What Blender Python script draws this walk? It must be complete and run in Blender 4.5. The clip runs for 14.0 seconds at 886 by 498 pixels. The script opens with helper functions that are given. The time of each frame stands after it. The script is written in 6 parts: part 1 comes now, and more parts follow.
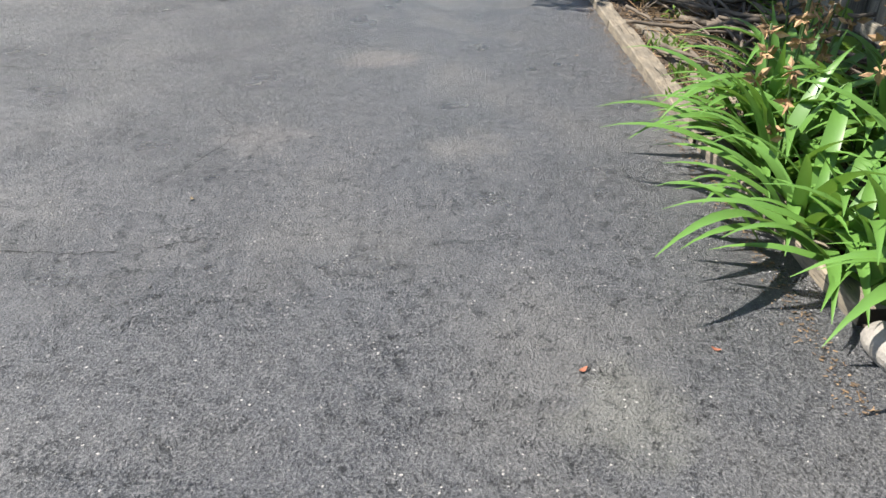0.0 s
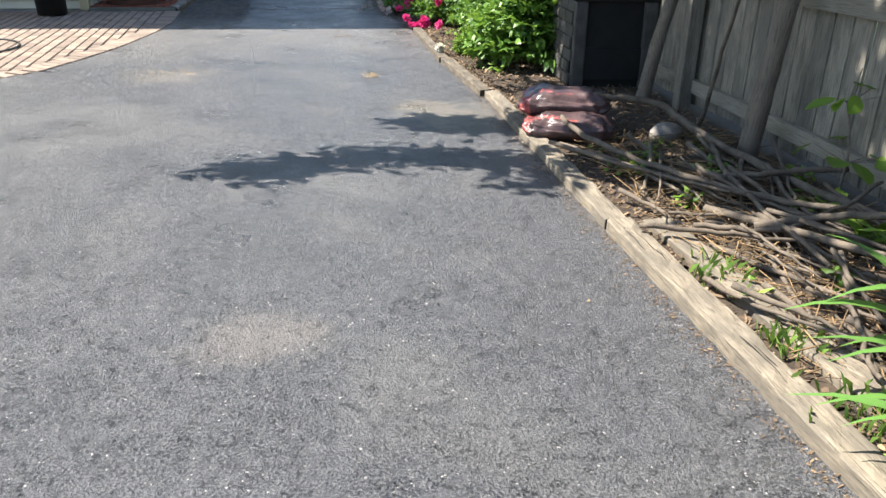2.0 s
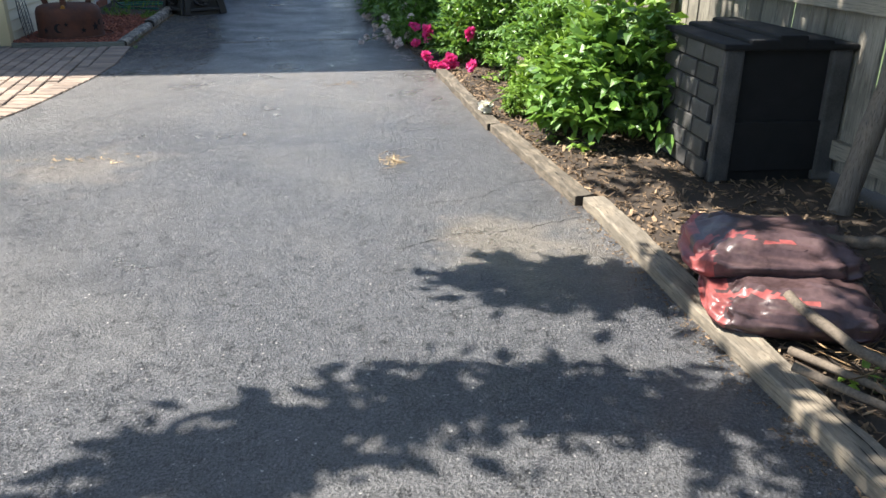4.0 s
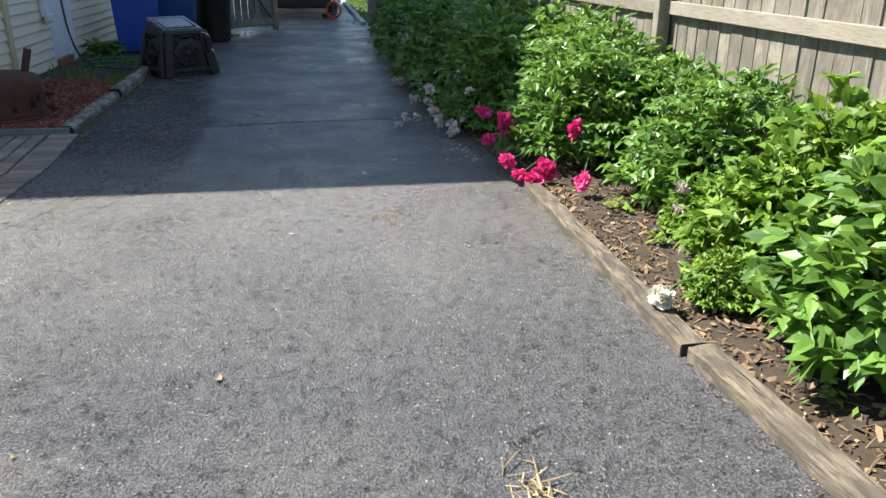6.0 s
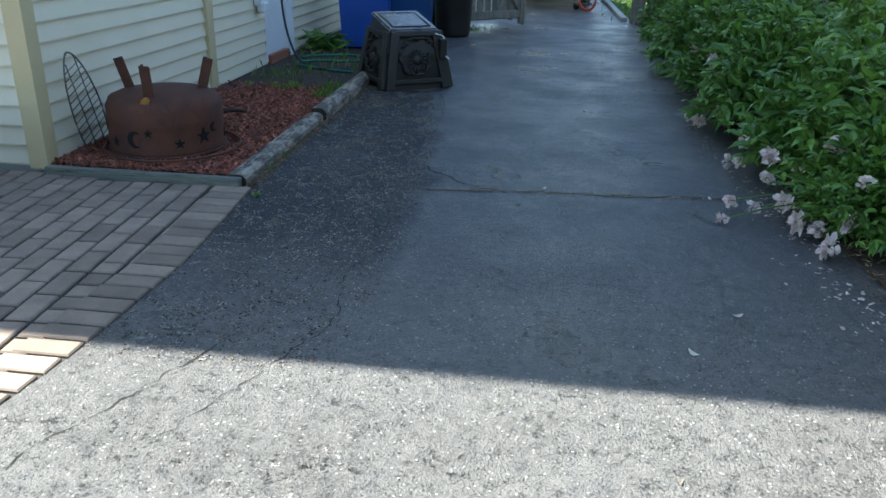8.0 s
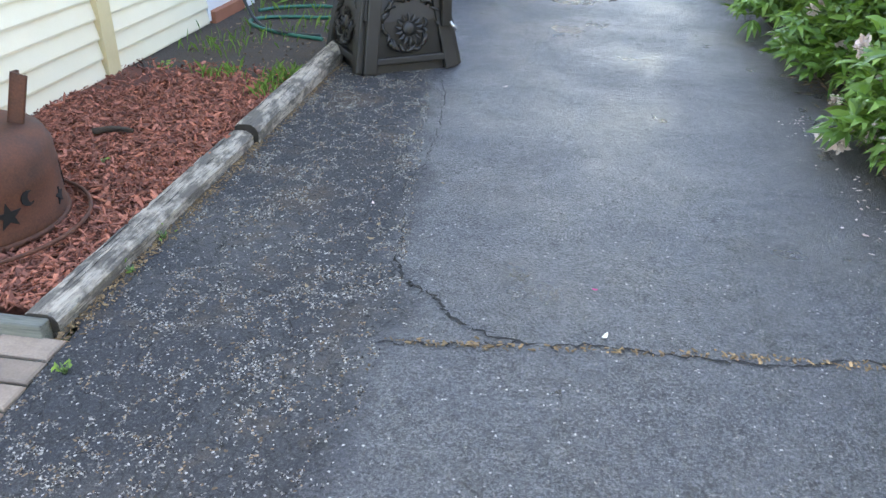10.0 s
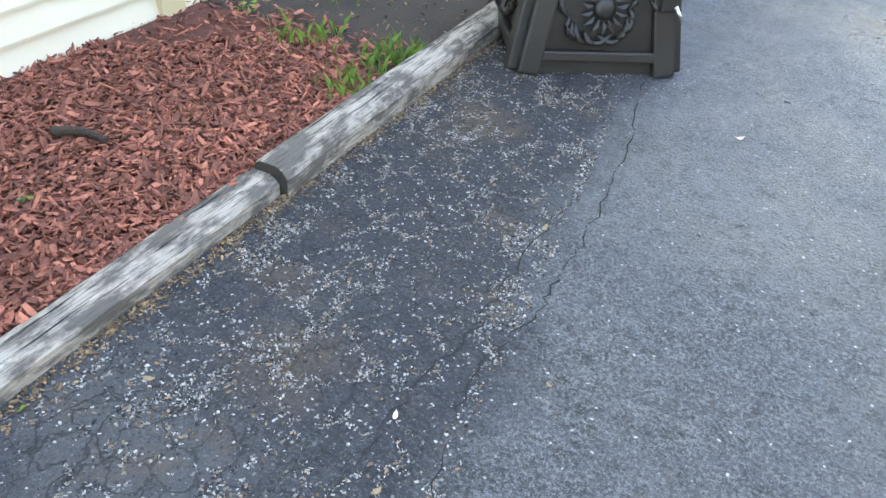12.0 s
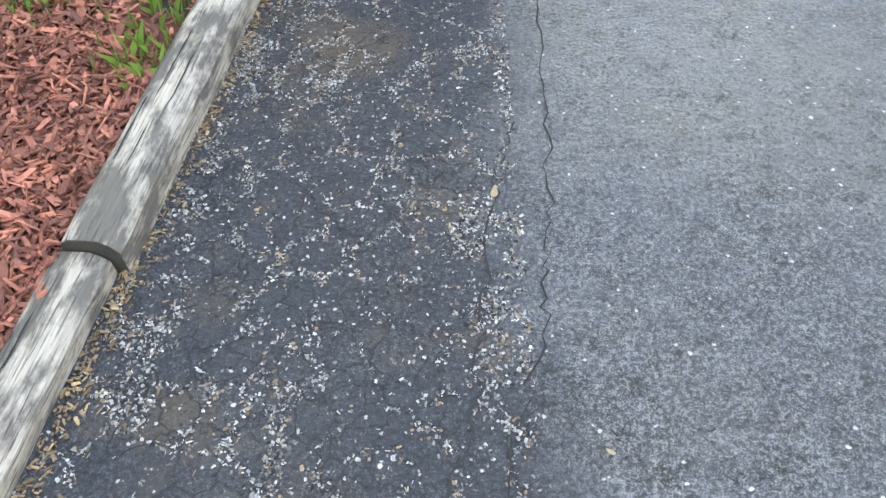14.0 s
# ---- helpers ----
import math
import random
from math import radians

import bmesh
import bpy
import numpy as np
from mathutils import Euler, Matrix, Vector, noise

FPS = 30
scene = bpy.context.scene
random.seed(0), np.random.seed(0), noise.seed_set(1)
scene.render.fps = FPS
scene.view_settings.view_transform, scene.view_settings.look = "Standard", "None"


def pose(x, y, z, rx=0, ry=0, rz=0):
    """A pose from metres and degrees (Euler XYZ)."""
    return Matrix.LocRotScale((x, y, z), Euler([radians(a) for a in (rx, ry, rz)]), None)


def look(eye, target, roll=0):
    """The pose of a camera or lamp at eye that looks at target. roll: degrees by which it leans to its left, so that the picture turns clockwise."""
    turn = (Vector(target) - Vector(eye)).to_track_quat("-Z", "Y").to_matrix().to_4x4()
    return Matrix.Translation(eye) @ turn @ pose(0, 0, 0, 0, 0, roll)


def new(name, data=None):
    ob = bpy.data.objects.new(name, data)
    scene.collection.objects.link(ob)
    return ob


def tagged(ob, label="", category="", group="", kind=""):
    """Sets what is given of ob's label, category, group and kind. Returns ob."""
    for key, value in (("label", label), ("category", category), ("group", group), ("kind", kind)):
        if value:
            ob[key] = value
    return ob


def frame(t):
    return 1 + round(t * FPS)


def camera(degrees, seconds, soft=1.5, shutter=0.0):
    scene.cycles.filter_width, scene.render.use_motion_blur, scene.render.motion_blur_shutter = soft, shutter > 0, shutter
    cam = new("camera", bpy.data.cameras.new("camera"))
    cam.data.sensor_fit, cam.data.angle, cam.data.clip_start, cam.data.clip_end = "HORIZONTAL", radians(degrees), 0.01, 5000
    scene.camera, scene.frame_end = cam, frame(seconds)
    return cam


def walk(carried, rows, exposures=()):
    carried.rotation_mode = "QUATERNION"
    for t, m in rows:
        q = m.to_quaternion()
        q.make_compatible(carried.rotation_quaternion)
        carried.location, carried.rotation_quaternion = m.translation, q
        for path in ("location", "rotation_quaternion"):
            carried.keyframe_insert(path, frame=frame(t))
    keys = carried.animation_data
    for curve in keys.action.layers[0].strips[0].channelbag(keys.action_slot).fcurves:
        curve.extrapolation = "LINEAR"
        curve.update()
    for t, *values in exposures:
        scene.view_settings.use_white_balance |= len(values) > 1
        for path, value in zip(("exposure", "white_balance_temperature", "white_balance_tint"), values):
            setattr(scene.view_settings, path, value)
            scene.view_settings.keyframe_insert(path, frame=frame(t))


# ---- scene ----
cam = camera(59.8, 14.0)
PATH = [
    (0, (0.263, -6.446, 1.315), (0.245, -4.725, 0.295), 0.7),
    (0.5, (0.204, -5.959, 1.261), (0.372, -4.187, 0.35), 2.5),
    (1, (0.152, -5.44, 1.258), (0.451, -3.638, 0.443), 2.2),
    (1.5, (0.122, -4.886, 1.272), (0.385, -3.065, 0.488), 2.3),
    (2, (0.09, -4.315, 1.267), (0.375, -2.508, 0.459), 1.1),
    (2.5, (0.125, -3.711, 1.215), (0.452, -1.93, 0.365), 1.9),
    (3, (0.085, -3.086, 1.211), (0.371, -1.293, 0.372), 1.1),
    (3.2, (0.077, -2.868, 1.215), (0.352, -1.07, 0.385), 0.9),
    (5.3, (0.051, -0.281, 1.165), (0.467, 1.531, 0.427), -0.8),
    (5.5, (0.034, -0.042, 1.173), (0.452, 1.769, 0.436), -1.2),
    (6, (-0.015, 0.562, 1.223), (0.291, 2.405, 0.508), 0.5),
    (6.5, (-0.131, 1.142, 1.231), (0.012, 3.01, 0.532), 1.8),
    (7, (-0.179, 1.698, 1.234), (-0.236, 3.576, 0.549), 3.2),
    (7.5, (-0.264, 2.249, 1.222), (-0.482, 4.101, 0.499), 3.1),
    (8, (-0.3, 2.778, 1.231), (-0.516, 4.613, 0.464), 1.6),
    (8.2, (-0.263, 2.989, 1.245), (-0.461, 4.818, 0.461), 1.0),
    (10.3, (-0.437, 5.089, 1.269), (-0.735, 6.798, 0.274), 1.6),
    (10.5, (-0.414, 5.292, 1.256), (-0.797, 6.975, 0.247), 1.6),
    (11, (-0.438, 5.743, 1.224), (-0.933, 7.349, 0.14), 2.3),
    (11.5, (-0.502, 6.126, 1.214), (-1.053, 7.673, 0.073), 1.9),
    (12, (-0.591, 6.469, 1.188), (-1.275, 7.899, -0.032), 4.5),
    (12.5, (-0.878, 6.725, 1.091), (-1.48, 7.9, -0.411), 4.0),
    (13, (-1.044, 6.845, 1.083), (-1.606, 7.901, -0.52), -5.4),
    (13.5, (-1.016, 6.906, 1.079), (-1.382, 7.994, -0.559), -4.6),
    (14, (-0.971, 7.062, 1.095), (-1.226, 8.301, -0.454), -5.3),
]
walk(cam, [(t, look(eye, target, roll)) for t, eye, target, roll in PATH],
     [(0, 1.3, 6500, 10), (0.6, 1.42, 6500, 10), (1.5, 1.66, 6500, 10), (3, 1.7, 6500, 10), (5.5, 1.6, 6500, 10), (6.5, 1.48, 6350, 8), (7.5, 1.82, 6200, 5), (8.2, 2.3, 6000, 1),
      (10.3, 4.22, 8000, 14), (11, 4.32, 7800, 13), (11.5, 4.32, 7800, 12), (12, 4.48, 8000, 12), (13, 4.42, 9000, 12), (14, 4.72, 9000, 12)])

# ---- world, sun ----
SUN_TO = Vector((-0.65, 0.232, 1.0)).normalized()
world = bpy.data.worlds.new("sky_world")
scene.world = world
world.use_nodes = True
wn = world.node_tree.nodes
sky = wn.new("ShaderNodeTexSky")
sky.sky_type = "NISHITA"
sky.sun_disc = False
sky.sun_elevation = math.asin(SUN_TO.z)
sky.sun_rotation = math.atan2(SUN_TO.x, SUN_TO.y)
sky.air_density, sky.dust_density, sky.ozone_density = 1.0, 0.6, 1.0
world.node_tree.links.new(sky.outputs[0], wn["Background"].inputs[0])
wn["Background"].inputs[1].default_value = 0.080
sun_data = bpy.data.lights.new("sun", "SUN")
sun_data.energy, sun_data.angle, sun_data.color = 4.6, radians(0.53), (1.0, 0.95, 0.87)
sun_ob = new("sun", sun_data)
sun_ob.matrix_world = look(SUN_TO * 40, (0, 0, 0))


# ---- helpers for things ----
def part(name, bm, material, parent, label="", kind=""):
    """Links a bmesh (or a mesh) as one object under a thing or a part."""
    if isinstance(bm, bpy.types.Mesh):
        me = bm
    else:
        me = bpy.data.meshes.new(name)
        bm.to_mesh(me)
        bm.free()
    if material is not None and not me.materials:
        me.materials.append(material)
    ob = new(name, me)
    if parent is not None:
        ob.parent = parent
    if label or kind:
        tagged(ob, label, kind=kind)
    return ob


def base(name, x, y, z, label, category, group="", kind="", turn=0.0):
    """An Empty at a thing's base, for its parts."""
    ob = new(name)
    ob.empty_display_size = 0.1
    ob.matrix_world = pose(x, y, z, 0, 0, turn)
    return tagged(ob, label, category, group, kind)


def box(bm, x0, x1, y0, y1, z0, z1, bevel=0.0, m=None):
    """A box, with its edges bevelled."""
    r = bmesh.ops.create_cube(bm, size=1.0)
    vs = r["verts"]
    bmesh.ops.scale(bm, vec=(x1 - x0, y1 - y0, z1 - z0), verts=vs)
    bmesh.ops.translate(bm, vec=((x0 + x1) / 2, (y0 + y1) / 2, (z0 + z1) / 2), verts=vs)
    if bevel:
        es = list({e for v in vs for e in v.link_edges})
        r = bmesh.ops.bevel(bm, geom=es, offset=bevel, segments=2, affect="EDGES", profile=0.6)
        vs = list({v for f in r["faces"] for v in f.verts} | {v for v in vs if v.is_valid})
    if m is not None:
        bmesh.ops.transform(bm, matrix=m, verts=[v for v in vs if v.is_valid])
    return [v for v in vs if v.is_valid]


def lathe(bm, profile, n=32, m=None, cap=True):
    """A turned shape from (radius, height) pairs."""
    rings = []
    for r, z in profile:
        rings.append([bm.verts.new((r * math.cos(a * math.tau / n), r * math.sin(a * math.tau / n), z)) for a in range(n)])
    for a, b in zip(rings, rings[1:]):
        for i in range(n):
            bm.faces.new((a[i], a[(i + 1) % n], b[(i + 1) % n], b[i]))
    if cap:
        bm.faces.new(rings[0][::-1])
        bm.faces.new(rings[-1])
    for f in bm.faces:
        f.smooth = True
    if m is not None:
        bmesh.ops.transform(bm, matrix=m, verts=[v for r in rings for v in r])


def tube(bm, points, radii, n=8, wobble=0.0, rnd=None):
    """A round stem along points; radii: one a point."""
    pts = [Vector(p) for p in points]
    rings = []
    for i, p in enumerate(pts):
        d = (pts[min(i + 1, len(pts) - 1)] - pts[max(i - 1, 0)]).normalized()
        a = d.cross(Vector((0, 0, 1)))
        if a.length < 0.05:
            a = d.cross(Vector((1, 0, 0)))
        a.normalize()
        b = d.cross(a)
        ring = []
        for k in range(n):
            t = k * math.tau / n
            r = radii[i] * (1 + (rnd.uniform(-wobble, wobble) if rnd else 0))
            ring.append(bm.verts.new(p + a * (r * math.cos(t)) + b * (r * math.sin(t))))
        rings.append(ring)
    for r0, r1 in zip(rings, rings[1:]):
        for k in range(n):
            f = bm.faces.new((r0[k], r0[(k + 1) % n], r1[(k + 1) % n], r1[k]))
            f.smooth = True
    bm.faces.new(rings[0][::-1])
    bm.faces.new(rings[-1])


def smooth_line(points, steps=6):
    """A Catmull-Rom line through points."""
    p = [Vector(q) for q in points]
    p = [2 * p[0] - p[1]] + p + [2 * p[-1] - p[-2]]
    out = []
    for i in range(1, len(p) - 2):
        for s in range(steps):
            t = s / steps
            out.append(0.5 * (2 * p[i] + (p[i + 1] - p[i - 1]) * t + (2 * p[i - 1] - 5 * p[i] + 4 * p[i + 1] - p[i + 2]) * t * t
                              + (3 * p[i] - p[i - 1] - 3 * p[i + 1] + p[i + 2]) * t ** 3))
    out.append(p[-2])
    return out


def mesh_of(name, verts, faces, material, smooth=False):
    me = bpy.data.meshes.new(name)
    me.from_pydata(verts, [], faces)
    me.materials.append(material)
    if smooth:
        me.polygons.foreach_set("use_smooth", [True] * len(me.polygons))
    me.update()
    return me


# ---- materials ----
def shader(name, rough=0.6, metal=0.0):
    mat = bpy.data.materials.new(name)
    mat.use_nodes = True
    nt = mat.node_tree
    bs = nt.nodes["Principled BSDF"]
    bs.inputs["Roughness"].default_value = rough
    bs.inputs["Metallic"].default_value = metal
    return mat, nt, bs


def node(nt, kind, **values):
    n = nt.nodes.new(kind)
    for k, v in values.items():
        n.inputs[k.replace("_", " ")].default_value = v
    return n


def coords(nt, scale=(1, 1, 1), world_space=True):
    mp = nt.nodes.new("ShaderNodeMapping")
    mp.inputs["Scale"].default_value = scale
    if world_space:
        nt.links.new(nt.nodes.new("ShaderNodeNewGeometry").outputs["Position"], mp.inputs[0])
    else:
        nt.links.new(nt.nodes.new("ShaderNodeTexCoord").outputs["Object"], mp.inputs[0])
    return mp.outputs[0]


def noise_of(nt, at, scale, detail=4.0, rough=0.6):
    n = node(nt, "ShaderNodeTexNoise", Scale=scale, Detail=detail, Roughness=rough)
    nt.links.new(at, n.inputs["Vector"])
    return n.outputs["Fac"]


def ramp(nt, fac, stops):
    r = nt.nodes.new("ShaderNodeValToRGB")
    while len(r.color_ramp.elements) < len(stops):
        r.color_ramp.elements.new(0.5)
    for e, (p, c) in zip(r.color_ramp.elements, stops):
        e.position = p
        e.color = (*c, 1) if len(c) == 3 else c
    nt.links.new(fac, r.inputs[0])
    return r.outputs[0]


def blend(nt, fac, a, b, mode="MIX"):
    m = nt.nodes.new("ShaderNodeMix")
    m.data_type, m.blend_type = "RGBA", mode
    for sock, v in ((m.inputs[0], fac), (m.inputs[6], a), (m.inputs[7], b)):
        if isinstance(v, bpy.types.NodeSocket):
            nt.links.new(v, sock)
        elif isinstance(v, (int, float)):
            sock.default_value = v
        else:
            sock.default_value = (*v, 1)
    return m.outputs[2]


def maths(nt, op, a, b=0.0, clamp=False):
    m = nt.nodes.new("ShaderNodeMath")
    m.operation, m.use_clamp = op, clamp
    for sock, v in zip(m.inputs, (a, b)):
        if isinstance(v, bpy.types.NodeSocket):
            nt.links.new(v, sock)
        else:
            sock.default_value = v
    return m.outputs[0]


def bump(nt, bs, height, strength, distance):
    b = node(nt, "ShaderNodeBump", Strength=strength, Distance=distance)
    nt.links.new(height, b.inputs["Height"])
    nt.links.new(b.outputs[0], bs.inputs["Normal"])


def plain(name, dark, light, rough=0.6, metal=0.0, scale=8.0, fine=120.0, bumps=0.3, depth=0.002, stretch=(1, 1, 1), island=False, per_object=0.0, own=True):
    """A surface with a large and a fine variation and a light relief."""
    mat, nt, bs = shader(name, rough, metal)
    at = coords(nt, stretch, world_space=not own)
    big, small = noise_of(nt, at, scale, 5), noise_of(nt, at, fine, 3)
    mix = maths(nt, "ADD", maths(nt, "MULTIPLY", big, 0.65), maths(nt, "MULTIPLY", small, 0.35))
    col = ramp(nt, mix, [(0.32, dark), (0.68, light)])
    if island:
        r = nt.nodes.new("ShaderNodeNewGeometry").outputs["Random Per Island"]
        v = maths(nt, "ADD", maths(nt, "MULTIPLY", maths(nt, "MULTIPLY", r, r), 1.1), 0.5)
        hsv = node(nt, "ShaderNodeHueSaturation")
        nt.links.new(col, hsv.inputs["Color"])
        nt.links.new(v, hsv.inputs["Value"])
        col = hsv.outputs[0]
    if per_object:
        r = nt.nodes.new("ShaderNodeObjectInfo").outputs["Random"]
        v = maths(nt, "ADD", maths(nt, "MULTIPLY", r, per_object), 1 - per_object / 2)
        hsv = node(nt, "ShaderNodeHueSaturation")
        nt.links.new(col, hsv.inputs["Color"])
        nt.links.new(v, hsv.inputs["Value"])
        col = hsv.outputs[0]
    nt.links.new(col, bs.inputs["Base Color"])
    nt.links.new(ramp(nt, big, [(0.3, (rough * 0.85,) * 3), (0.7, (min(1, rough * 1.12),) * 3)]), bs.inputs["Roughness"])
    bump(nt, bs, mix, bumps, depth)
    return mat


def asphalt_material():
    mat, nt, bs = shader("asphalt", 0.55)
    at = coords(nt)
    sep = nt.nodes.new("ShaderNodeSeparateXYZ")
    nt.links.new(at, sep.inputs[0])
    x, y = sep.outputs[0], sep.outputs[1]
    wob = maths(nt, "SUBTRACT", noise_of(nt, at, 2.2, 5), 0.5)
    # the older, unsealed strip along the mulch bed and the worn apron by the patio
    slant = maths(nt, "MULTIPLY", maths(nt, "MAXIMUM", maths(nt, "SUBTRACT", y, 6.7), 0.0), 0.13)
    edge = maths(nt, "ADD", maths(nt, "ADD", maths(nt, "ADD", x, slant), 0.85), maths(nt, "MULTIPLY", wob, 0.5))
    strip = maths(nt, "MULTIPLY", ramp(nt, maths(nt, "ADD", maths(nt, "MULTIPLY", edge, 3.0), 0.5), [(0.25, (1, 1, 1)), (0.75, (0, 0, 0))]),
                  ramp(nt, maths(nt, "ADD", maths(nt, "MULTIPLY", maths(nt, "ADD", y, wob), 0.1), 0.0), [(0.50, (0, 0, 0)), (0.57, (1, 1, 1))]))
    apron = maths(nt, "MULTIPLY", ramp(nt, maths(nt, "ADD", maths(nt, "MULTIPLY", maths(nt, "ADD", y, wob), 0.1), 0.0), [(0.25, (0, 0, 0)), (0.42, (1, 1, 1))]),
                  ramp(nt, maths(nt, "ADD", maths(nt, "MULTIPLY", maths(nt, "ADD", y, wob), 0.1), 0.0), [(0.50, (1, 1, 1)), (0.60, (0, 0, 0))]))
    fine = noise_of(nt, at, 320, 3)
    grain = noise_of(nt, at, 105, 3, 0.7)
    mid = noise_of(nt, at, 24, 5, 0.6)
    large = noise_of(nt, at, 0.8, 5, 0.55)
    vor = node(nt, "ShaderNodeTexVoronoi", Scale=130.0)
    warp = nt.nodes.new("ShaderNodeVectorMath")
    warp.operation = "MULTIPLY_ADD"
    wn3 = node(nt, "ShaderNodeTexNoise", Scale=60.0, Detail=2.0)
    nt.links.new(at, wn3.inputs["Vector"])
    nt.links.new(wn3.outputs["Color"], warp.inputs[0])
    warp.inputs[1].default_value = (0.012, 0.012, 0.0)
    nt.links.new(at, warp.inputs[2])
    nt.links.new(warp.outputs[0], vor.inputs["Vector"])
    sepc = nt.nodes.new("ShaderNodeSeparateColor")
    nt.links.new(vor.outputs["Color"], sepc.inputs[0])
    # base tones
    tone = maths(nt, "ADD", maths(nt, "ADD", maths(nt, "MULTIPLY", grain, 0.42), maths(nt, "MULTIPLY", fine, 0.44)), maths(nt, "MULTIPLY", mid, 0.14))
    # smooth sealed islands between coarser, open-grained ground
    coarse = ramp(nt, noise_of(nt, at, 4.5, 6, 0.65), [(0.40, (0.7, 0.7, 0.7)), (0.58, (1.2, 1.2, 1.2))])
    tone = maths(nt, "ADD", maths(nt, "MULTIPLY", maths(nt, "SUBTRACT", tone, 0.505), coarse), 0.505)
    # short open pores that wind between the stones
    worm = noise_of(nt, at, 33, 5, 0.6)
    pore = ramp(nt, maths(nt, "ABSOLUTE", maths(nt, "SUBTRACT", worm, 0.5)), [(0.009, (1, 1, 1)), (0.026, (0, 0, 0))])
    where = ramp(nt, noise_of(nt, at, 19, 4, 0.7), [(0.52, (0, 0, 0)), (0.58, (1, 1, 1))])
    pore = maths(nt, "MULTIPLY", maths(nt, "MULTIPLY", pore, where), maths(nt, "MULTIPLY", coarse, 0.8), True)
    sealed = ramp(nt, tone, [(0.43, (0.011, 0.012, 0.015)), (0.5, (0.054, 0.056, 0.063)), (0.575, (0.175, 0.172, 0.170))])
    aged = ramp(nt, tone, [(0.42, (0.008, 0.009, 0.012)), (0.53, (0.028, 0.030, 0.036)), (0.62, (0.10, 0.097, 0.092))])
    col = blend(nt, strip, sealed, aged)
    # sandy stains with borders of their own
    flat = nt.nodes.new("ShaderNodeVectorMath")
    flat.operation = "MULTIPLY"
    nt.links.new(at, flat.inputs[0])
    flat.inputs[1].default_value = (1, 1, 0)
    ragged = maths(nt, "MULTIPLY", maths(nt, "SUBTRACT", noise_of(nt, at, 3.5, 6, 0.7), 0.5), 3.2)
    for sx, sy, sr, amount, tint in ((0.86, 0.86, 0.42, 0.75, (0.26, 0.22, 0.165)), (-1.15, 2.15, 0.42, 0.55, (0.24, 0.20, 0.15)), (0.72, -5.0, 0.2, 0.5, (0.22, 0.22, 0.18)), (-0.15, -2.1, 0.25, 0.5, (0.24, 0.21, 0.18)),
                                     (-0.55, -3.3, 0.22, 0.35, (0.22, 0.20, 0.18)), (0.35, -3.35, 0.22, 0.4, (0.24, 0.22, 0.19)), (-1.5, 8.55, 0.17, 0.7, (0.12, 0.075, 0.035)), (-1.35, 7.35, 0.16, 0.5, (0.11, 0.07, 0.035))):
        dist = nt.nodes.new("ShaderNodeVectorMath")
        dist.operation = "DISTANCE"
        nt.links.new(flat.outputs[0], dist.inputs[0])
        dist.inputs[1].default_value = (sx, sy, 0)
        d = maths(nt, "ADD", maths(nt, "DIVIDE", dist.outputs["Value"], sr), ragged)
        col = blend(nt, maths(nt, "MULTIPLY", maths(nt, "MULTIPLY", ramp(nt, d, [(0.3, (1, 1, 1)), (1.0, (0, 0, 0))]), amount * 0.8), maths(nt, "ADD", grain, 0.3)), col, tint)
    dust = ramp(nt, large, [(0.5, (0, 0, 0)), (0.74, (1, 1, 1))])
    col = blend(nt, maths(nt, "MULTIPLY", dust, 0.45), col, (0.165, 0.157, 0.142))
    col = blend(nt, maths(nt, "MULTIPLY", apron, maths(nt, "MULTIPLY", mid, 0.75)), col, (0.205, 0.182, 0.155))
    # brown dirt on the old strip
    dirt = ramp(nt, noise_of(nt, at, 5.5, 4), [(0.56, (0, 0, 0)), (0.70, (1, 1, 1))])
    col = blend(nt, maths(nt, "MULTIPLY", maths(nt, "MULTIPLY", dirt, strip), 0.55), col, (0.085, 0.058, 0.034))
    # light stones, thick along a net of worn lines
    net = node(nt, "ShaderNodeTexVoronoi", Scale=7.0)
    net.feature = "DISTANCE_TO_EDGE"
    nt.links.new(warp.outputs[0], net.inputs["Vector"])
    line = ramp(nt, net.outputs["Distance"], [(0.0, (1, 1, 1)), (0.16, (0, 0, 0))])
    clumps = maths(nt, "SUBTRACT", noise_of(nt, at, 11, 4), 0.5)
    amount = maths(nt, "ADD", maths(nt, "MULTIPLY", strip, maths(nt, "MULTIPLY", line, 0.03)), maths(nt, "MULTIPLY", clumps, 0.28))
    amount = maths(nt, "ADD", amount, maths(nt, "MULTIPLY", apron, 0.06))
    light = maths(nt, "GREATER_THAN", maths(nt, "ADD", sepc.outputs[0], maths(nt, "SUBTRACT", amount, maths(nt, "MULTIPLY", maths(nt, "SUBTRACT", 1.0, strip), 0.02))), 0.955)
    near = ramp(nt, vor.outputs["Distance"], [(0.36, (1, 1, 1)), (0.52, (0, 0, 0))])
    pale = blend(nt, sepc.outputs[2], (0.10, 0.097, 0.092), (0.44, 0.42, 0.385))
    col = blend(nt, maths(nt, "MULTIPLY", light, near), col, pale)
    pits = maths(nt, "MULTIPLY", maths(nt, "GREATER_THAN", sepc.outputs[1], 0.84), near)
    col = blend(nt, maths(nt, "MULTIPLY", pits, 0.75), col, (0.010, 0.010, 0.011))
    # fine map of hair cracks, strong in the old strip
    hair = node(nt, "ShaderNodeTexVoronoi", Scale=13.0)
    hair.feature = "DISTANCE_TO_EDGE"
    warp2 = nt.nodes.new("ShaderNodeVectorMath")
    warp2.operation = "MULTIPLY_ADD"
    wn4 = node(nt, "ShaderNodeTexNoise", Scale=14.0, Detail=4.0)
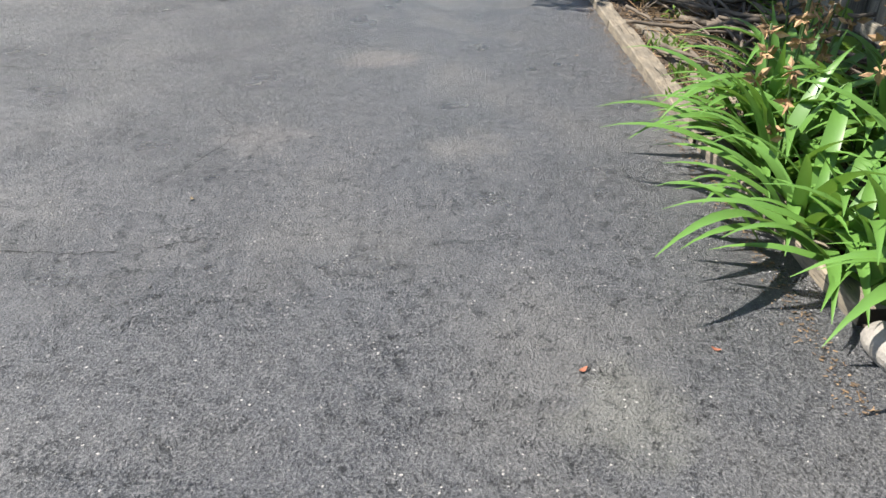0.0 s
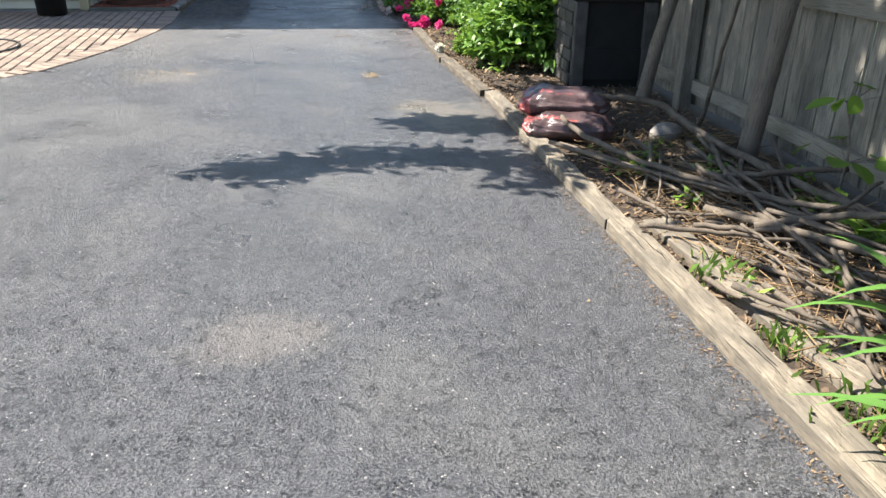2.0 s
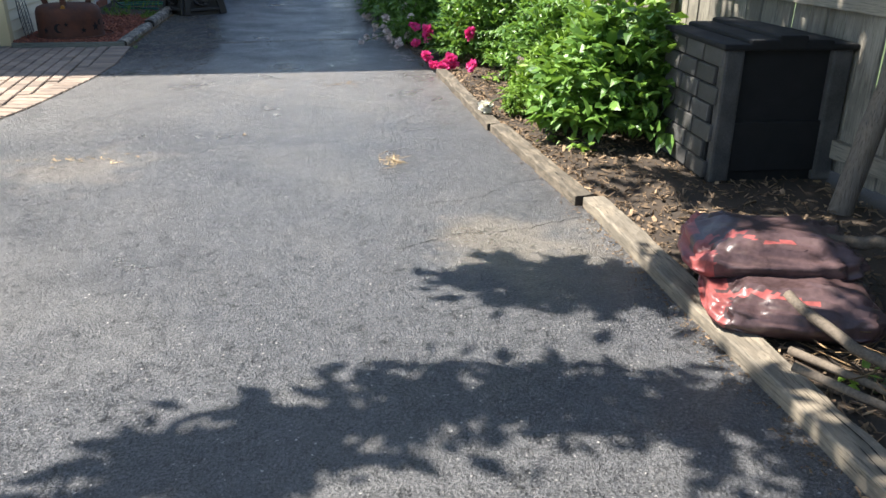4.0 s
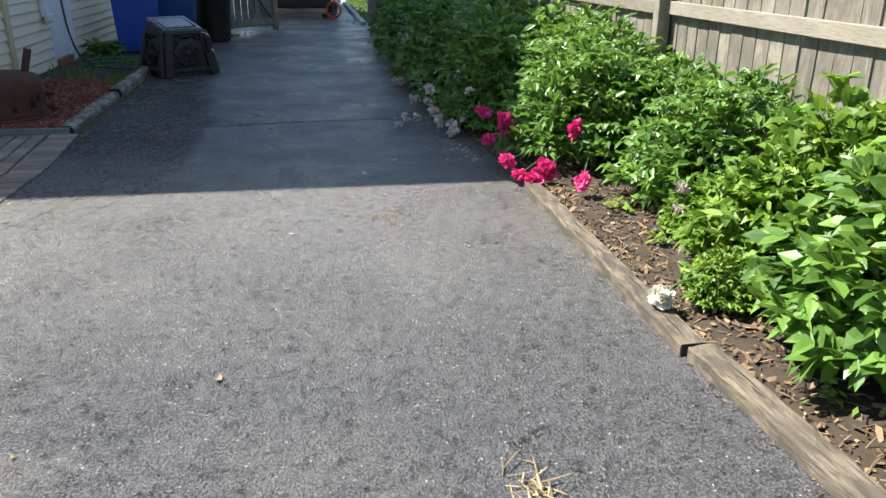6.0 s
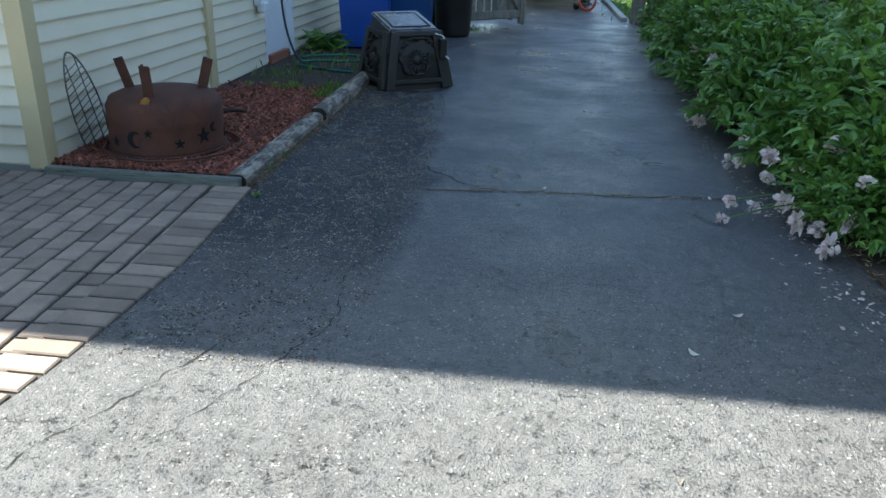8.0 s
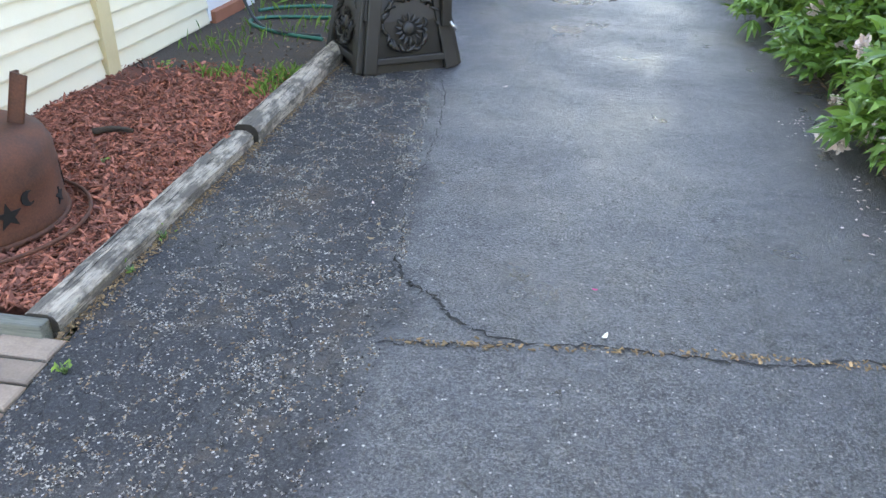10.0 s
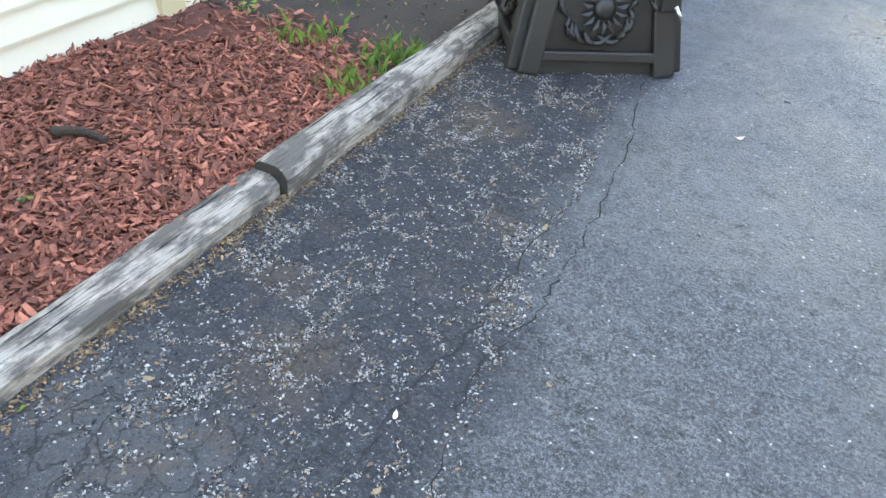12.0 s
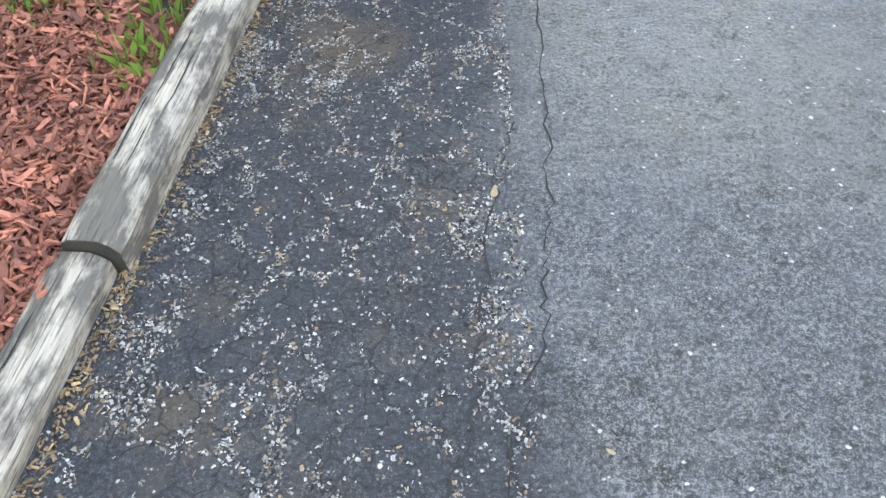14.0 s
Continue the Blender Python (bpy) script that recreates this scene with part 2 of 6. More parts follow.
    nt.links.new(at, wn4.inputs["Vector"])
    nt.links.new(wn4.outputs["Color"], warp2.inputs[0])
    warp2.inputs[1].default_value = (0.10, 0.10, 0.0)
    nt.links.new(at, warp2.inputs[2])
    nt.links.new(warp2.outputs[0], hair.inputs["Vector"])
    gap = ramp(nt, hair.outputs["Distance"], [(0.004, (1, 1, 1)), (0.028, (0, 0, 0))])
    gap = maths(nt, "MULTIPLY", gap, maths(nt, "MULTIPLY", strip, ramp(nt, noise_of(nt, at, 3.2, 3), [(0.36, (0, 0, 0)), (0.50, (1, 1, 1))])))
    col = blend(nt, maths(nt, "MULTIPLY", gap, 0.7), col, (0.006, 0.006, 0.007))
    col = blend(nt, pore, col, (0.008, 0.008, 0.009))
    nt.links.new(col, bs.inputs["Base Color"])
    rg = ramp(nt, noise_of(nt, at, 1.7, 5), [(0.34, (0.25, 0.25, 0.25)), (0.66, (0.56, 0.56, 0.56))])
    rg = blend(nt, strip, rg, (0.82, 0.82, 0.82))
    nt.links.new(rg, bs.inputs["Roughness"])
    h = maths(nt, "ADD", maths(nt, "MULTIPLY", vor.outputs["Distance"], -0.5), maths(nt, "MULTIPLY", fine, 0.6))
    h = maths(nt, "ADD", h, maths(nt, "MULTIPLY", grain, 1.0))
    h = maths(nt, "ADD", h, maths(nt, "MULTIPLY", mid, 0.6))
    h = maths(nt, "SUBTRACT", h, maths(nt, "MULTIPLY", gap, 1.2))
    h = maths(nt, "SUBTRACT", maths(nt, "MULTIPLY", h, maths(nt, "ADD", maths(nt, "MULTIPLY", coarse, 0.5), 0.5)), maths(nt, "MULTIPLY", pore, 0.7))
    bs.inputs["Specular IOR Level"].default_value = 0.65
    bump(nt, bs, h, 0.9, 0.008)
    return mat


def wood_material(name, dark, light, rough=0.8, grain_axis="Y", stains=(0.09, 0.09, 0.08), stain=0.5, depth=0.003, stain_scale=5):
    """Weathered wood with its grain along one axis of its own object."""
    mat, nt, bs = shader(name, rough)
    s = {"X": (6.0, 120, 120), "Y": (120, 6.0, 120), "Z": (120, 120, 5.0)}[grain_axis]
    at = coords(nt, (1, 1, 1), world_space=False)
    rnd = nt.nodes.new("ShaderNodeObjectInfo").outputs["Random"]
    off = nt.nodes.new("ShaderNodeVectorMath")
    off.operation = "ADD"
    comb = nt.nodes.new("ShaderNodeCombineXYZ")
    nt.links.new(maths(nt, "MULTIPLY", rnd, 37.0), comb.inputs[0])
    nt.links.new(maths(nt, "MULTIPLY", rnd, 91.0), comb.inputs[1])
    nt.links.new(at, off.inputs[0])
    nt.links.new(comb.outputs[0], off.inputs[1])
    mp = nt.nodes.new("ShaderNodeMapping")
    mp.inputs["Scale"].default_value = s
    nt.links.new(off.outputs[0], mp.inputs[0])
    grain = noise_of(nt, mp.outputs[0], 1.6, 6, 0.65)
    mp2 = nt.nodes.new("ShaderNodeMapping")
    mp2.inputs["Scale"].default_value = tuple(0.7 if v < 10 else 1.7 for v in s)
    nt.links.new(off.outputs[0], mp2.inputs[0])
    big = noise_of(nt, mp2.outputs[0], stain_scale, 6, 0.65)
    col = ramp(nt, grain, [(0.36, dark), (0.45, tuple(0.35 * a + 0.65 * b for a, b in zip(dark, light))), (0.62, light)])
    col = blend(nt, maths(nt, "MULTIPLY", ramp(nt, big, [(0.43, (0, 0, 0)), (0.56, (1, 1, 1))]), stain), col, stains)
    hsv = node(nt, "ShaderNodeHueSaturation")
    nt.links.new(col, hsv.inputs["Color"])
    nt.links.new(maths(nt, "ADD", maths(nt, "MULTIPLY", rnd, 0.35), 0.82), hsv.inputs["Value"])
    nt.links.new(hsv.outputs[0], bs.inputs["Base Color"])
    bump(nt, bs, grain, 0.6, depth)
    return mat


def leaf_material(name, dark, light, rough=0.42, through_light=0.25, tint=(0.20, 0.32, 0.03)):
    mat, nt, bs = shader(name, rough)
    r = nt.nodes.new("ShaderNodeNewGeometry").outputs["Random Per Island"]
    big = noise_of(nt, coords(nt), 3.5, 3)
    f = maths(nt, "ADD", maths(nt, "MULTIPLY", r, 0.6), maths(nt, "MULTIPLY", big, 0.4))
    col = ramp(nt, f, [(0.15, dark), (0.85, light)])
    nt.links.new(col, bs.inputs["Base Color"])
    tr = nt.nodes.new("ShaderNodeBsdfTranslucent")
    nt.links.new(blend(nt, 0.5, col, tint), tr.inputs[0])
    mix = node(nt, "ShaderNodeMixShader", Fac=through_light)
    nt.links.new(bs.outputs[0], mix.inputs[1])
    nt.links.new(tr.outputs[0], mix.inputs[2])
    nt.links.new(mix.outputs[0], nt.nodes["Material Output"].inputs[0])
    return mat


ASPHALT = asphalt_material()
CRACK = plain("crack_shadow", (0.008, 0.008, 0.008), (0.025, 0.023, 0.02), 0.95, own=False)
GRASS_GROUND = plain("lawn_soil", (0.03, 0.05, 0.015), (0.09, 0.13, 0.04), 0.95, scale=2, fine=60, bumps=0.6, depth=0.02, own=False)
SOIL = plain("dark_soil", (0.02, 0.015, 0.011), (0.075, 0.053, 0.035), 0.95, scale=6, fine=90, bumps=0.9, depth=0.012, own=False)
MULCH_BED = plain("red_mulch_bed", (0.05, 0.016, 0.01), (0.19, 0.06, 0.036), 0.95, scale=14, fine=90, bumps=1.0, depth=0.012, own=False)
CHIP = plain("red_mulch_chip", (0.15, 0.042, 0.026), (0.46, 0.165, 0.10), 0.85, scale=20, fine=200, island=True, own=False)
DEBRIS = plain("bark_and_leaf_debris", (0.08, 0.05, 0.03), (0.32, 0.22, 0.13), 0.9, scale=20, fine=200, island=True, own=False)
GRIT = plain("pale_grit", (0.12, 0.112, 0.098), (0.41, 0.39, 0.35), 0.8, scale=30, fine=300, island=True, own=False)
PAVER = plain("brick_paver", (0.165, 0.124, 0.095), (0.31, 0.236, 0.178), 0.85, scale=9, fine=160, bumps=0.5, depth=0.003, per_object=0.5, own=False)
PAVER_SAND = plain("joint_sand", (0.026, 0.025, 0.018), (0.065, 0.06, 0.043), 0.95, scale=12, fine=200, own=False)
SIDING = plain("cream_vinyl_siding", (0.66, 0.585, 0.42), (0.72, 0.65, 0.49), 0.45, scale=2.5, fine=150, bumps=0.08, depth=0.001, own=False)
TRIM = plain("tan_vinyl_trim", (0.53, 0.43, 0.24), (0.61, 0.51, 0.30), 0.42, scale=3, fine=150, bumps=0.08, depth=0.001, own=False)
WHITE_TRIM = plain("white_painted_trim", (0.66, 0.68, 0.70), (0.78, 0.79, 0.80), 0.45, scale=3, fine=120, bumps=0.1, depth=0.001, own=False)
ROOF = plain("roof_shingle", (0.05, 0.045, 0.04), (0.12, 0.11, 0.10), 0.9, scale=5, fine=80, own=False)
CONCRETE = plain("concrete", (0.30, 0.29, 0.27), (0.47, 0.46, 0.43), 0.9, scale=5, fine=120, bumps=0.4, depth=0.003, own=False)
BLOCK_STONE = plain("split_concrete_block", (0.16, 0.145, 0.13), (0.36, 0.33, 0.29), 0.95, scale=9, fine=70, bumps=0.9, depth=0.01, per_object=0.25, own=False)
TIMBER_Y = wood_material("weathered_timber", (0.07, 0.058, 0.042), (0.27, 0.225, 0.165), grain_axis="Y", stain=0.6, stain_scale=7, stains=(0.10, 0.088, 0.07))
TIMBER_GREY = wood_material("grey_mossy_timber", (0.06, 0.052, 0.042), (0.40, 0.345, 0.275), grain_axis="Y", stains=(0.05, 0.043, 0.035), stain=0.82, stain_scale=10, depth=0.007)
TIMBER_OLD = wood_material("dark_weathered_timber", (0.045, 0.036, 0.026), (0.22, 0.18, 0.13), grain_axis="Y", stain=0.7, stain_scale=9, stains=(0.06, 0.05, 0.037))
END_GRAIN = plain("shaded_end_grain", (0.012, 0.010, 0.008), (0.05, 0.04, 0.03), 0.9, scale=30, fine=200)
TIMBER_X = wood_material("mossy_edging_board", (0.05, 0.055, 0.042), (0.20, 0.205, 0.165), grain_axis="X", stain=0.4)
FENCE_WOOD = wood_material("weathered_fence_wood", (0.105, 0.093, 0.073), (0.30, 0.272, 0.22), grain_axis="Z", stain=0.5, stains=(0.095, 0.086, 0.07))
FENCE_RAIL = wood_material("weathered_rail_wood", (0.14, 0.12, 0.095), (0.30, 0.27, 0.215), grain_axis="Y", stain=0.3, stains=(0.15, 0.14, 0.115))
BARK = wood_material("grey_brown_bark", (0.07, 0.055, 0.042), (0.25, 0.205, 0.16), grain_axis="Z", stain=0.3, depth=0.012)
STICK = plain("dry_stick_bark", (0.055, 0.042, 0.03), (0.25, 0.20, 0.15), 0.9, scale=12, fine=120, bumps=0.6, island=True, own=False)
RUST = plain("rusted_steel", (0.038, 0.016, 0.010), (0.15, 0.055, 0.03), 0.82, 0.15, scale=7, fine=130, bumps=0.5, depth=0.002)
HOLE_SHADE = plain("hole_shade", (0.004, 0.003, 0.003), (0.01, 0.008, 0.007), 0.95)
BLACK_PLASTIC = plain("black_plastic", (0.0105, 0.0092, 0.0076), (0.027, 0.0235, 0.019), 0.5, scale=6, fine=200, bumps=0.25)
# near-black: the shade on the compost box's front is put into the colour
SHADED_BLACK = plain("shaded_matte_plastic", (0.004, 0.004, 0.004), (0.009, 0.009, 0.009), 0.8, scale=6, fine=200, bumps=0.2)
# composter lid: lighter than the body, sky reflection put into the grey
LID_PLASTIC = plain("sky_grey_lid", (0.09, 0.092, 0.095), (0.15, 0.152, 0.155), 0.28, scale=5, fine=200, bumps=0.15)
BROWN_PLASTIC = plain("dark_brown_plastic", (0.02, 0.016, 0.013), (0.034, 0.028, 0.024), 0.5, scale=5, fine=160, bumps=0.15)
BLUE_PLASTIC = plain("blue_plastic", (0.008, 0.055, 0.30), (0.016, 0.085, 0.42), 0.42, scale=4, fine=160, bumps=0.12)
BLUE_DARK = plain("dull_blue_plastic", (0.006, 0.05, 0.16), (0.012, 0.075, 0.24), 0.45, scale=4, fine=160, bumps=0.12)
METAL = plain("dull_steel_wire", (0.10, 0.095, 0.09), (0.24, 0.225, 0.20), 0.5, 0.8, scale=20, fine=200)
BRIGHT = plain("bright_steel", (0.5, 0.5, 0.5), (0.7, 0.7, 0.7), 0.3, 0.9, scale=20, fine=200)
HOSE_GREEN = plain("green_hose", (0.01, 0.10, 0.065), (0.025, 0.18, 0.12), 0.4, scale=9, fine=100)
HOSE_BLACK = plain("black_hose", (0.008, 0.012, 0.012), (0.02, 0.024, 0.024), 0.4, scale=9, fine=100)
TERRACOTTA = plain("terracotta", (0.22, 0.075, 0.04), (0.36, 0.14, 0.08), 0.85, scale=6, fine=120)
CAR_PAINT = plain("black_car_paint", (0.006, 0.006, 0.007), (0.01, 0.01, 0.011), 0.12, scale=2, fine=50, bumps=0.02)
GLASS_DARK = plain("dark_glass", (0.01, 0.012, 0.013), (0.016, 0.018, 0.02), 0.05, scale=2, fine=50, bumps=0.0)
RUBBER = plain("black_rubber", (0.01, 0.01, 0.01), (0.022, 0.022, 0.021), 0.8, scale=20, fine=120)
RED_PLASTIC = plain("orange_red_plastic", (0.62, 0.07, 0.03), (0.75, 0.12, 0.05), 0.45, scale=9, fine=100)
WHITE_PLASTIC = plain("white_plastic", (0.66, 0.67, 0.68), (0.78, 0.79, 0.80), 0.45, scale=9, fine=100)
BAG_SKIN = plain("clear_red_printed_bag", (0.028, 0.016, 0.016), (0.12, 0.075, 0.075), 0.36, scale=7, fine=60, bumps=0.5, depth=0.006)
BAG_RED = plain("red_bag_print", (0.10, 0.03, 0.03), (0.40, 0.10, 0.09), 0.42, scale=14, fine=60, bumps=0.5, depth=0.004)
PEONY_LEAF = leaf_material("peony_leaf", (0.045, 0.12, 0.025), (0.20, 0.36, 0.065), 0.40, 0.35)
LIGHT_LEAF = leaf_material("light_green_leaf", (0.07, 0.15, 0.02), (0.25, 0.40, 0.05), 0.5, 0.35)
IRIS_LEAF = leaf_material("iris_blade", (0.06, 0.15, 0.03), (0.17, 0.33, 0.07), 0.38)
TREE_LEAF = leaf_material("tree_leaf", (0.03, 0.08, 0.015), (0.09, 0.18, 0.03))
GRASS = leaf_material("grass_blade", (0.06, 0.13, 0.02), (0.20, 0.33, 0.06), 0.6)
STEM = leaf_material("green_stem", (0.05, 0.10, 0.025), (0.10, 0.17, 0.05), 0.5, 0.05)
DRY_STEM = plain("dry_flower_husk", (0.20, 0.11, 0.05), (0.46, 0.30, 0.16), 0.85, scale=20, fine=150, island=True, own=False)
MAGENTA = leaf_material("magenta_petal", (0.55, 0.016, 0.15), (0.88, 0.10, 0.36), 0.5, 0.3, (0.8, 0.05, 0.3))
FADED = leaf_material("faded_pink_petal", (0.60, 0.46, 0.42), (0.84, 0.75, 0.71), 0.6, 0.25, (0.8, 0.66, 0.62))
WHITE_PETAL = leaf_material("white_petal", (0.70, 0.66, 0.52), (0.84, 0.82, 0.74), 0.6, 0.25, (0.8, 0.78, 0.7))
LITTER = plain("tan_leaf_litter", (0.11, 0.065, 0.03), (0.36, 0.24, 0.12), 0.85, scale=20, fine=200, island=True, own=False)
DRY_LEAF = plain("dry_tan_leaf", (0.30, 0.20, 0.10), (0.55, 0.42, 0.25), 0.8, scale=20, fine=150, island=True, own=False)

# ---- ground, driveway, beds ----
def sheet(name, outline, z, material, label, category, thick=0.04):
    """A flat slab with an outline."""
    bm = bmesh.new()
    vs = [bm.verts.new((x, y, z)) for x, y in outline]
    f = bm.faces.new(vs)
    if f.normal.z < 0:
        f.normal_flip()
    r = bmesh.ops.extrude_face_region(bm, geom=[f])
    bmesh.ops.translate(bm, vec=(0, 0, -thick), verts=[v for v in r["geom"] if isinstance(v, bmesh.types.BMVert)])
    bmesh.ops.recalc_face_normals(bm, faces=bm.faces[:])
    ob = part(name, bm, material, None)
    return tagged(ob, label, category, kind="structure")


sheet("ground", [(-400, -400), (400, -400), (400, 400), (-400, 400)], -0.055, GRASS_GROUND, "lawn and soil ground around the driveway", "ground")
LEFT_EDGE = [(-1.70, 6.40), (-1.62, 5.40), (-1.65, 4.70), (-1.72, 4.20), (-1.82, 3.60), (-1.98, 3.00), (-2.16, 2.45), (-2.55, 1.92), (-3.2, 1.5), (-4.4, 1.2), (-9.0, 0.9)]
RIGHT_EDGE = [(1.52, -14), (1.47, -4.7), (1.34, -2.9), (1.30, -1.1), (1.27, 1.3), (1.17, 2.6), (1.15, 4.57), (1.06, 6.0), (1.06, 9.0), (1.08, 14.5), (0.78, 20.7), (0.76, 25.6)]
driveway = sheet("driveway", RIGHT_EDGE + [(-1.9, 25.6), (-1.9, 12.5), (-1.76, 9.6), (-1.78, 6.45)] + LEFT_EDGE + [(-9, -14)], 0.0, ASPHALT,
                 "sealed black asphalt driveway with cracks and pale worn patches", "driveway")
sheet("street", [(-60, 25.7), (60, 25.7), (60, 32.5), (-60, 32.5)], -0.01, CONCRETE, "pale concrete street at the end of the driveway", "street")
sheet("mulch_bed", [(-2.84, 6.42), (-1.80, 6.42), (-1.80, 8.55), (-2.3, 8.75), (-2.84, 8.7)], 0.035, MULCH_BED, "red-brown bark mulch bed beside the house", "mulch bed", 0.08)
sheet("soil_bed_house", [(-2.84, 8.6), (-1.80, 8.45), (-1.80, 12.6), (-3.6, 12.6), (-3.6, 9.7), (-2.84, 9.7)], 0.022, SOIL, "bare dark soil with sparse grass beside the house", "soil bed", 0.06)
sheet("soil_bed_fence", [(1.40, -9), (3.6, -9), (3.6, 15.2), (1.06, 15.2), (1.04, 9), (1.04, 6.0), (1.16, 4.57), (1.18, 2.6), (1.28, 1.3), (1.31, -1.1), (1.35, -2.9), (1.46, -4.7)], 0.012, SOIL,
      "planting bed of dark soil and bark along the fence", "planting bed", 0.06)


def crack(points, width, seed):
    """A broken line of open crack in the asphalt."""
    rnd = random.Random(seed)
    line = smooth_line([(x, y, 0) for x, y in points], 12)
    verts, faces = [], []
    for i, p in enumerate(line):
        w = width * 0.62 * rnd.uniform(0.08, 1.0) * (0.3 if i in (0, len(line) - 1) else 1)
        dx, dy = rnd.uniform(-0.012, 0.012), rnd.uniform(-0.012, 0.012)
        d = (line[min(i + 1, len(line) - 1)] - line[max(i - 1, 0)]).normalized()
        verts += [(p.x + dx - d.y * w, p.y + dy + d.x * w, 0.0025), (p.x + dx + d.y * w, p.y + dy - d.x * w, 0.0025)]
        if i:
            faces.append((2 * i - 2, 2 * i - 1, 2 * i + 1, 2 * i))
    part("crack", mesh_of("crack", verts, faces, CRACK), None, driveway, "narrow open crack in the asphalt")


CRACKS = [([(-0.92, 6.97), (-0.84, 6.81), (-0.74, 6.74), (-0.68, 6.65), (-0.48, 6.55), (-0.24, 6.575), (0.02, 6.57), (0.24, 6.58), (0.46, 6.64), (0.72, 6.63)], 0.0125),
          ([(-0.86, 6.48), (-0.72, 6.50), (-0.62, 6.515), (-0.48, 6.545)], 0.008),
          ([(-1.12, 9.2), (-1.01, 8.6), (-0.965, 8.1), (-0.96, 7.8), (-0.99, 7.5), (-0.93, 7.2), (-0.92, 6.97)], 0.0042),
          ([(-1.05, 8.3), (-1.07, 8.08), (-1.06, 7.7), (-1.09, 7.35), (-1.08, 7.1)], 0.005),
          ([(-1.15, 6.77), (-1.015, 6.757), (-0.90, 6.80), (-0.92, 6.97)], 0.005),
          ([(-1.42, 6.75), (-1.16, 6.62), (-1.12, 6.4), (-1.18, 6.1)], 0.004),
          ([(-1.02, 6.76), (-0.99, 6.62), (-1.08, 6.45), (-1.06, 6.25)], 0.004),
          ([(-2.75, -2.33), (-2.2, -2.36), (-1.7, -2.40), (-1.14, -2.38)], 0.006),
          ([(-1.5, -4.27), (-1.16, -4.29), (-0.91, -4.30), (-0.5, -4.17)], 0.005),
          ([(-0.85, 5.75), (-0.98, 5.4), (-0.93, 5.05), (-1.05, 4.7), (-1.22, 4.3)], 0.004),
          ([(-1.2, 4.9), (-1.35, 4.55), (-1.5, 4.2), (-1.55, 3.9)], 0.004),
          ([(-0.72, 10.69), (-0.27, 10.61), (0.23, 10.52), (0.7, 10.5)], 0.005),
          ([(-0.41, 9.48), (0.0, 9.46), (0.42, 9.41), (0.8, 9.38)], 0.005),
          ([(0.55, 1.36), (0.8, 1.42), (1.0, 1.6), (1.2, 1.66)], 0.005),
          ([(0.35, 0.85), (0.62, 0.98), (0.9, 1.0), (1.22, 1.12)], 0.005),
          ([(-0.9, -2.9), (-0.7, -3.3), (-0.9, -3.8)], 0.003)]
for i, (pts, w) in enumerate(CRACKS):
    crack(pts, w, 40 + i)


def chips(name, n, spot, size, material, seed, label, category, z=0.035, lift=0.02, tilt=25.0):
    """Many loose flat chips, lying at all angles."""
    rnd = random.Random(seed)
    verts, faces = [], []
    for _ in range(n):
        x, y = spot(rnd)
        a, b, c = [s[0] + (s[1] - s[0]) * rnd.random() ** 1.8 for s in size]
        m = pose(x, y, z + rnd.uniform(0, lift), rnd.gauss(0, tilt), rnd.gauss(0, tilt), rnd.uniform(0, 360))
        k = len(verts)
        for u, v in ((-1, -0.6), (-0.3, -1), (1, -0.5), (0.7, 0.8), (-0.8, 0.9)):
            for w in (0, 1):
                verts.append(tuple(m @ Vector((u * a * rnd.uniform(0.8, 1.1), v * b, w * c))))
        faces += [tuple(k + 2 * i + 1 for i in range(5))] + [(k + 2 * i, k + 2 * ((i + 1) % 5), k + 2 * ((i + 1) % 5) + 1, k + 2 * i + 1) for i in range(5)]
    ob = part(name, mesh_of(name, verts, faces, material), None, None)
    return tagged(ob, label, category, kind="stuff")


def mulch_spot(r):
    while True:
        x, y = r.uniform(-2.83, -1.83), r.uniform(6.40, 8.85)
        if y < 8.45 + 0.25 * math.sin(5 * x) or r.random() < 0.15:
            return x, y


chips("mulch", 19000, mulch_spot, ((0.004, 0.036), (0.002, 0.0095), (0.001, 0.006)), CHIP, 5, "loose red-brown shredded bark mulch chips", "mulch", 0.033, 0.020)
chips("bark_litter", 10000, lambda r: (lambda y: (1.32 - 0.1 * min(1.0, max(0.0, (y - 1.2) / 1.4)) + 1.25 * r.random() ** 1.5, y))(r.uniform(-3.2, 5.2)), ((0.004, 0.036), (0.002, 0.011), (0.001, 0.004)), DEBRIS, 6,
      "bark chips, twigs and dry leaves on the bed", "litter", 0.012, 0.012)
chips("soil_litter", 500, lambda r: (r.uniform(-2.7, -1.82), r.uniform(8.5, 11.0)), ((0.008, 0.02), (0.004, 0.009), (0.001, 0.003)), DEBRIS, 7,
      "dry leaf bits on the soil", "litter", 0.022, 0.006)
chips("edge_litter", 2000, lambda r: (-1.735 + abs(r.gauss(0, 0.026)), r.uniform(6.3, 9.4)), ((0.002, 0.011), (0.001, 0.004), (0.001, 0.002)), LITTER, 8,
      "dry leaves and grit along the timber edging", "litter", 0.001, 0.004, 10)
chips("edge_litter_fence", 1900, lambda r: ((lambda y: (1.262 - 0.035 * max(0.0, y - 1.2) - 0.02 * min(0.0, y + 1.3) - abs(r.gauss(0, 0.045)), y))(r.uniform(-5, 4.5))), ((0.002, 0.011), (0.0015, 0.004), (0.001, 0.002)), DEBRIS, 9,
      "bark bits and dry leaves along the timber edging", "litter", 0.001, 0.004, 10)


# the old strip has broken into plates; crumbs and pale stones lie along the lines between them
plates = np.random.RandomState(3)
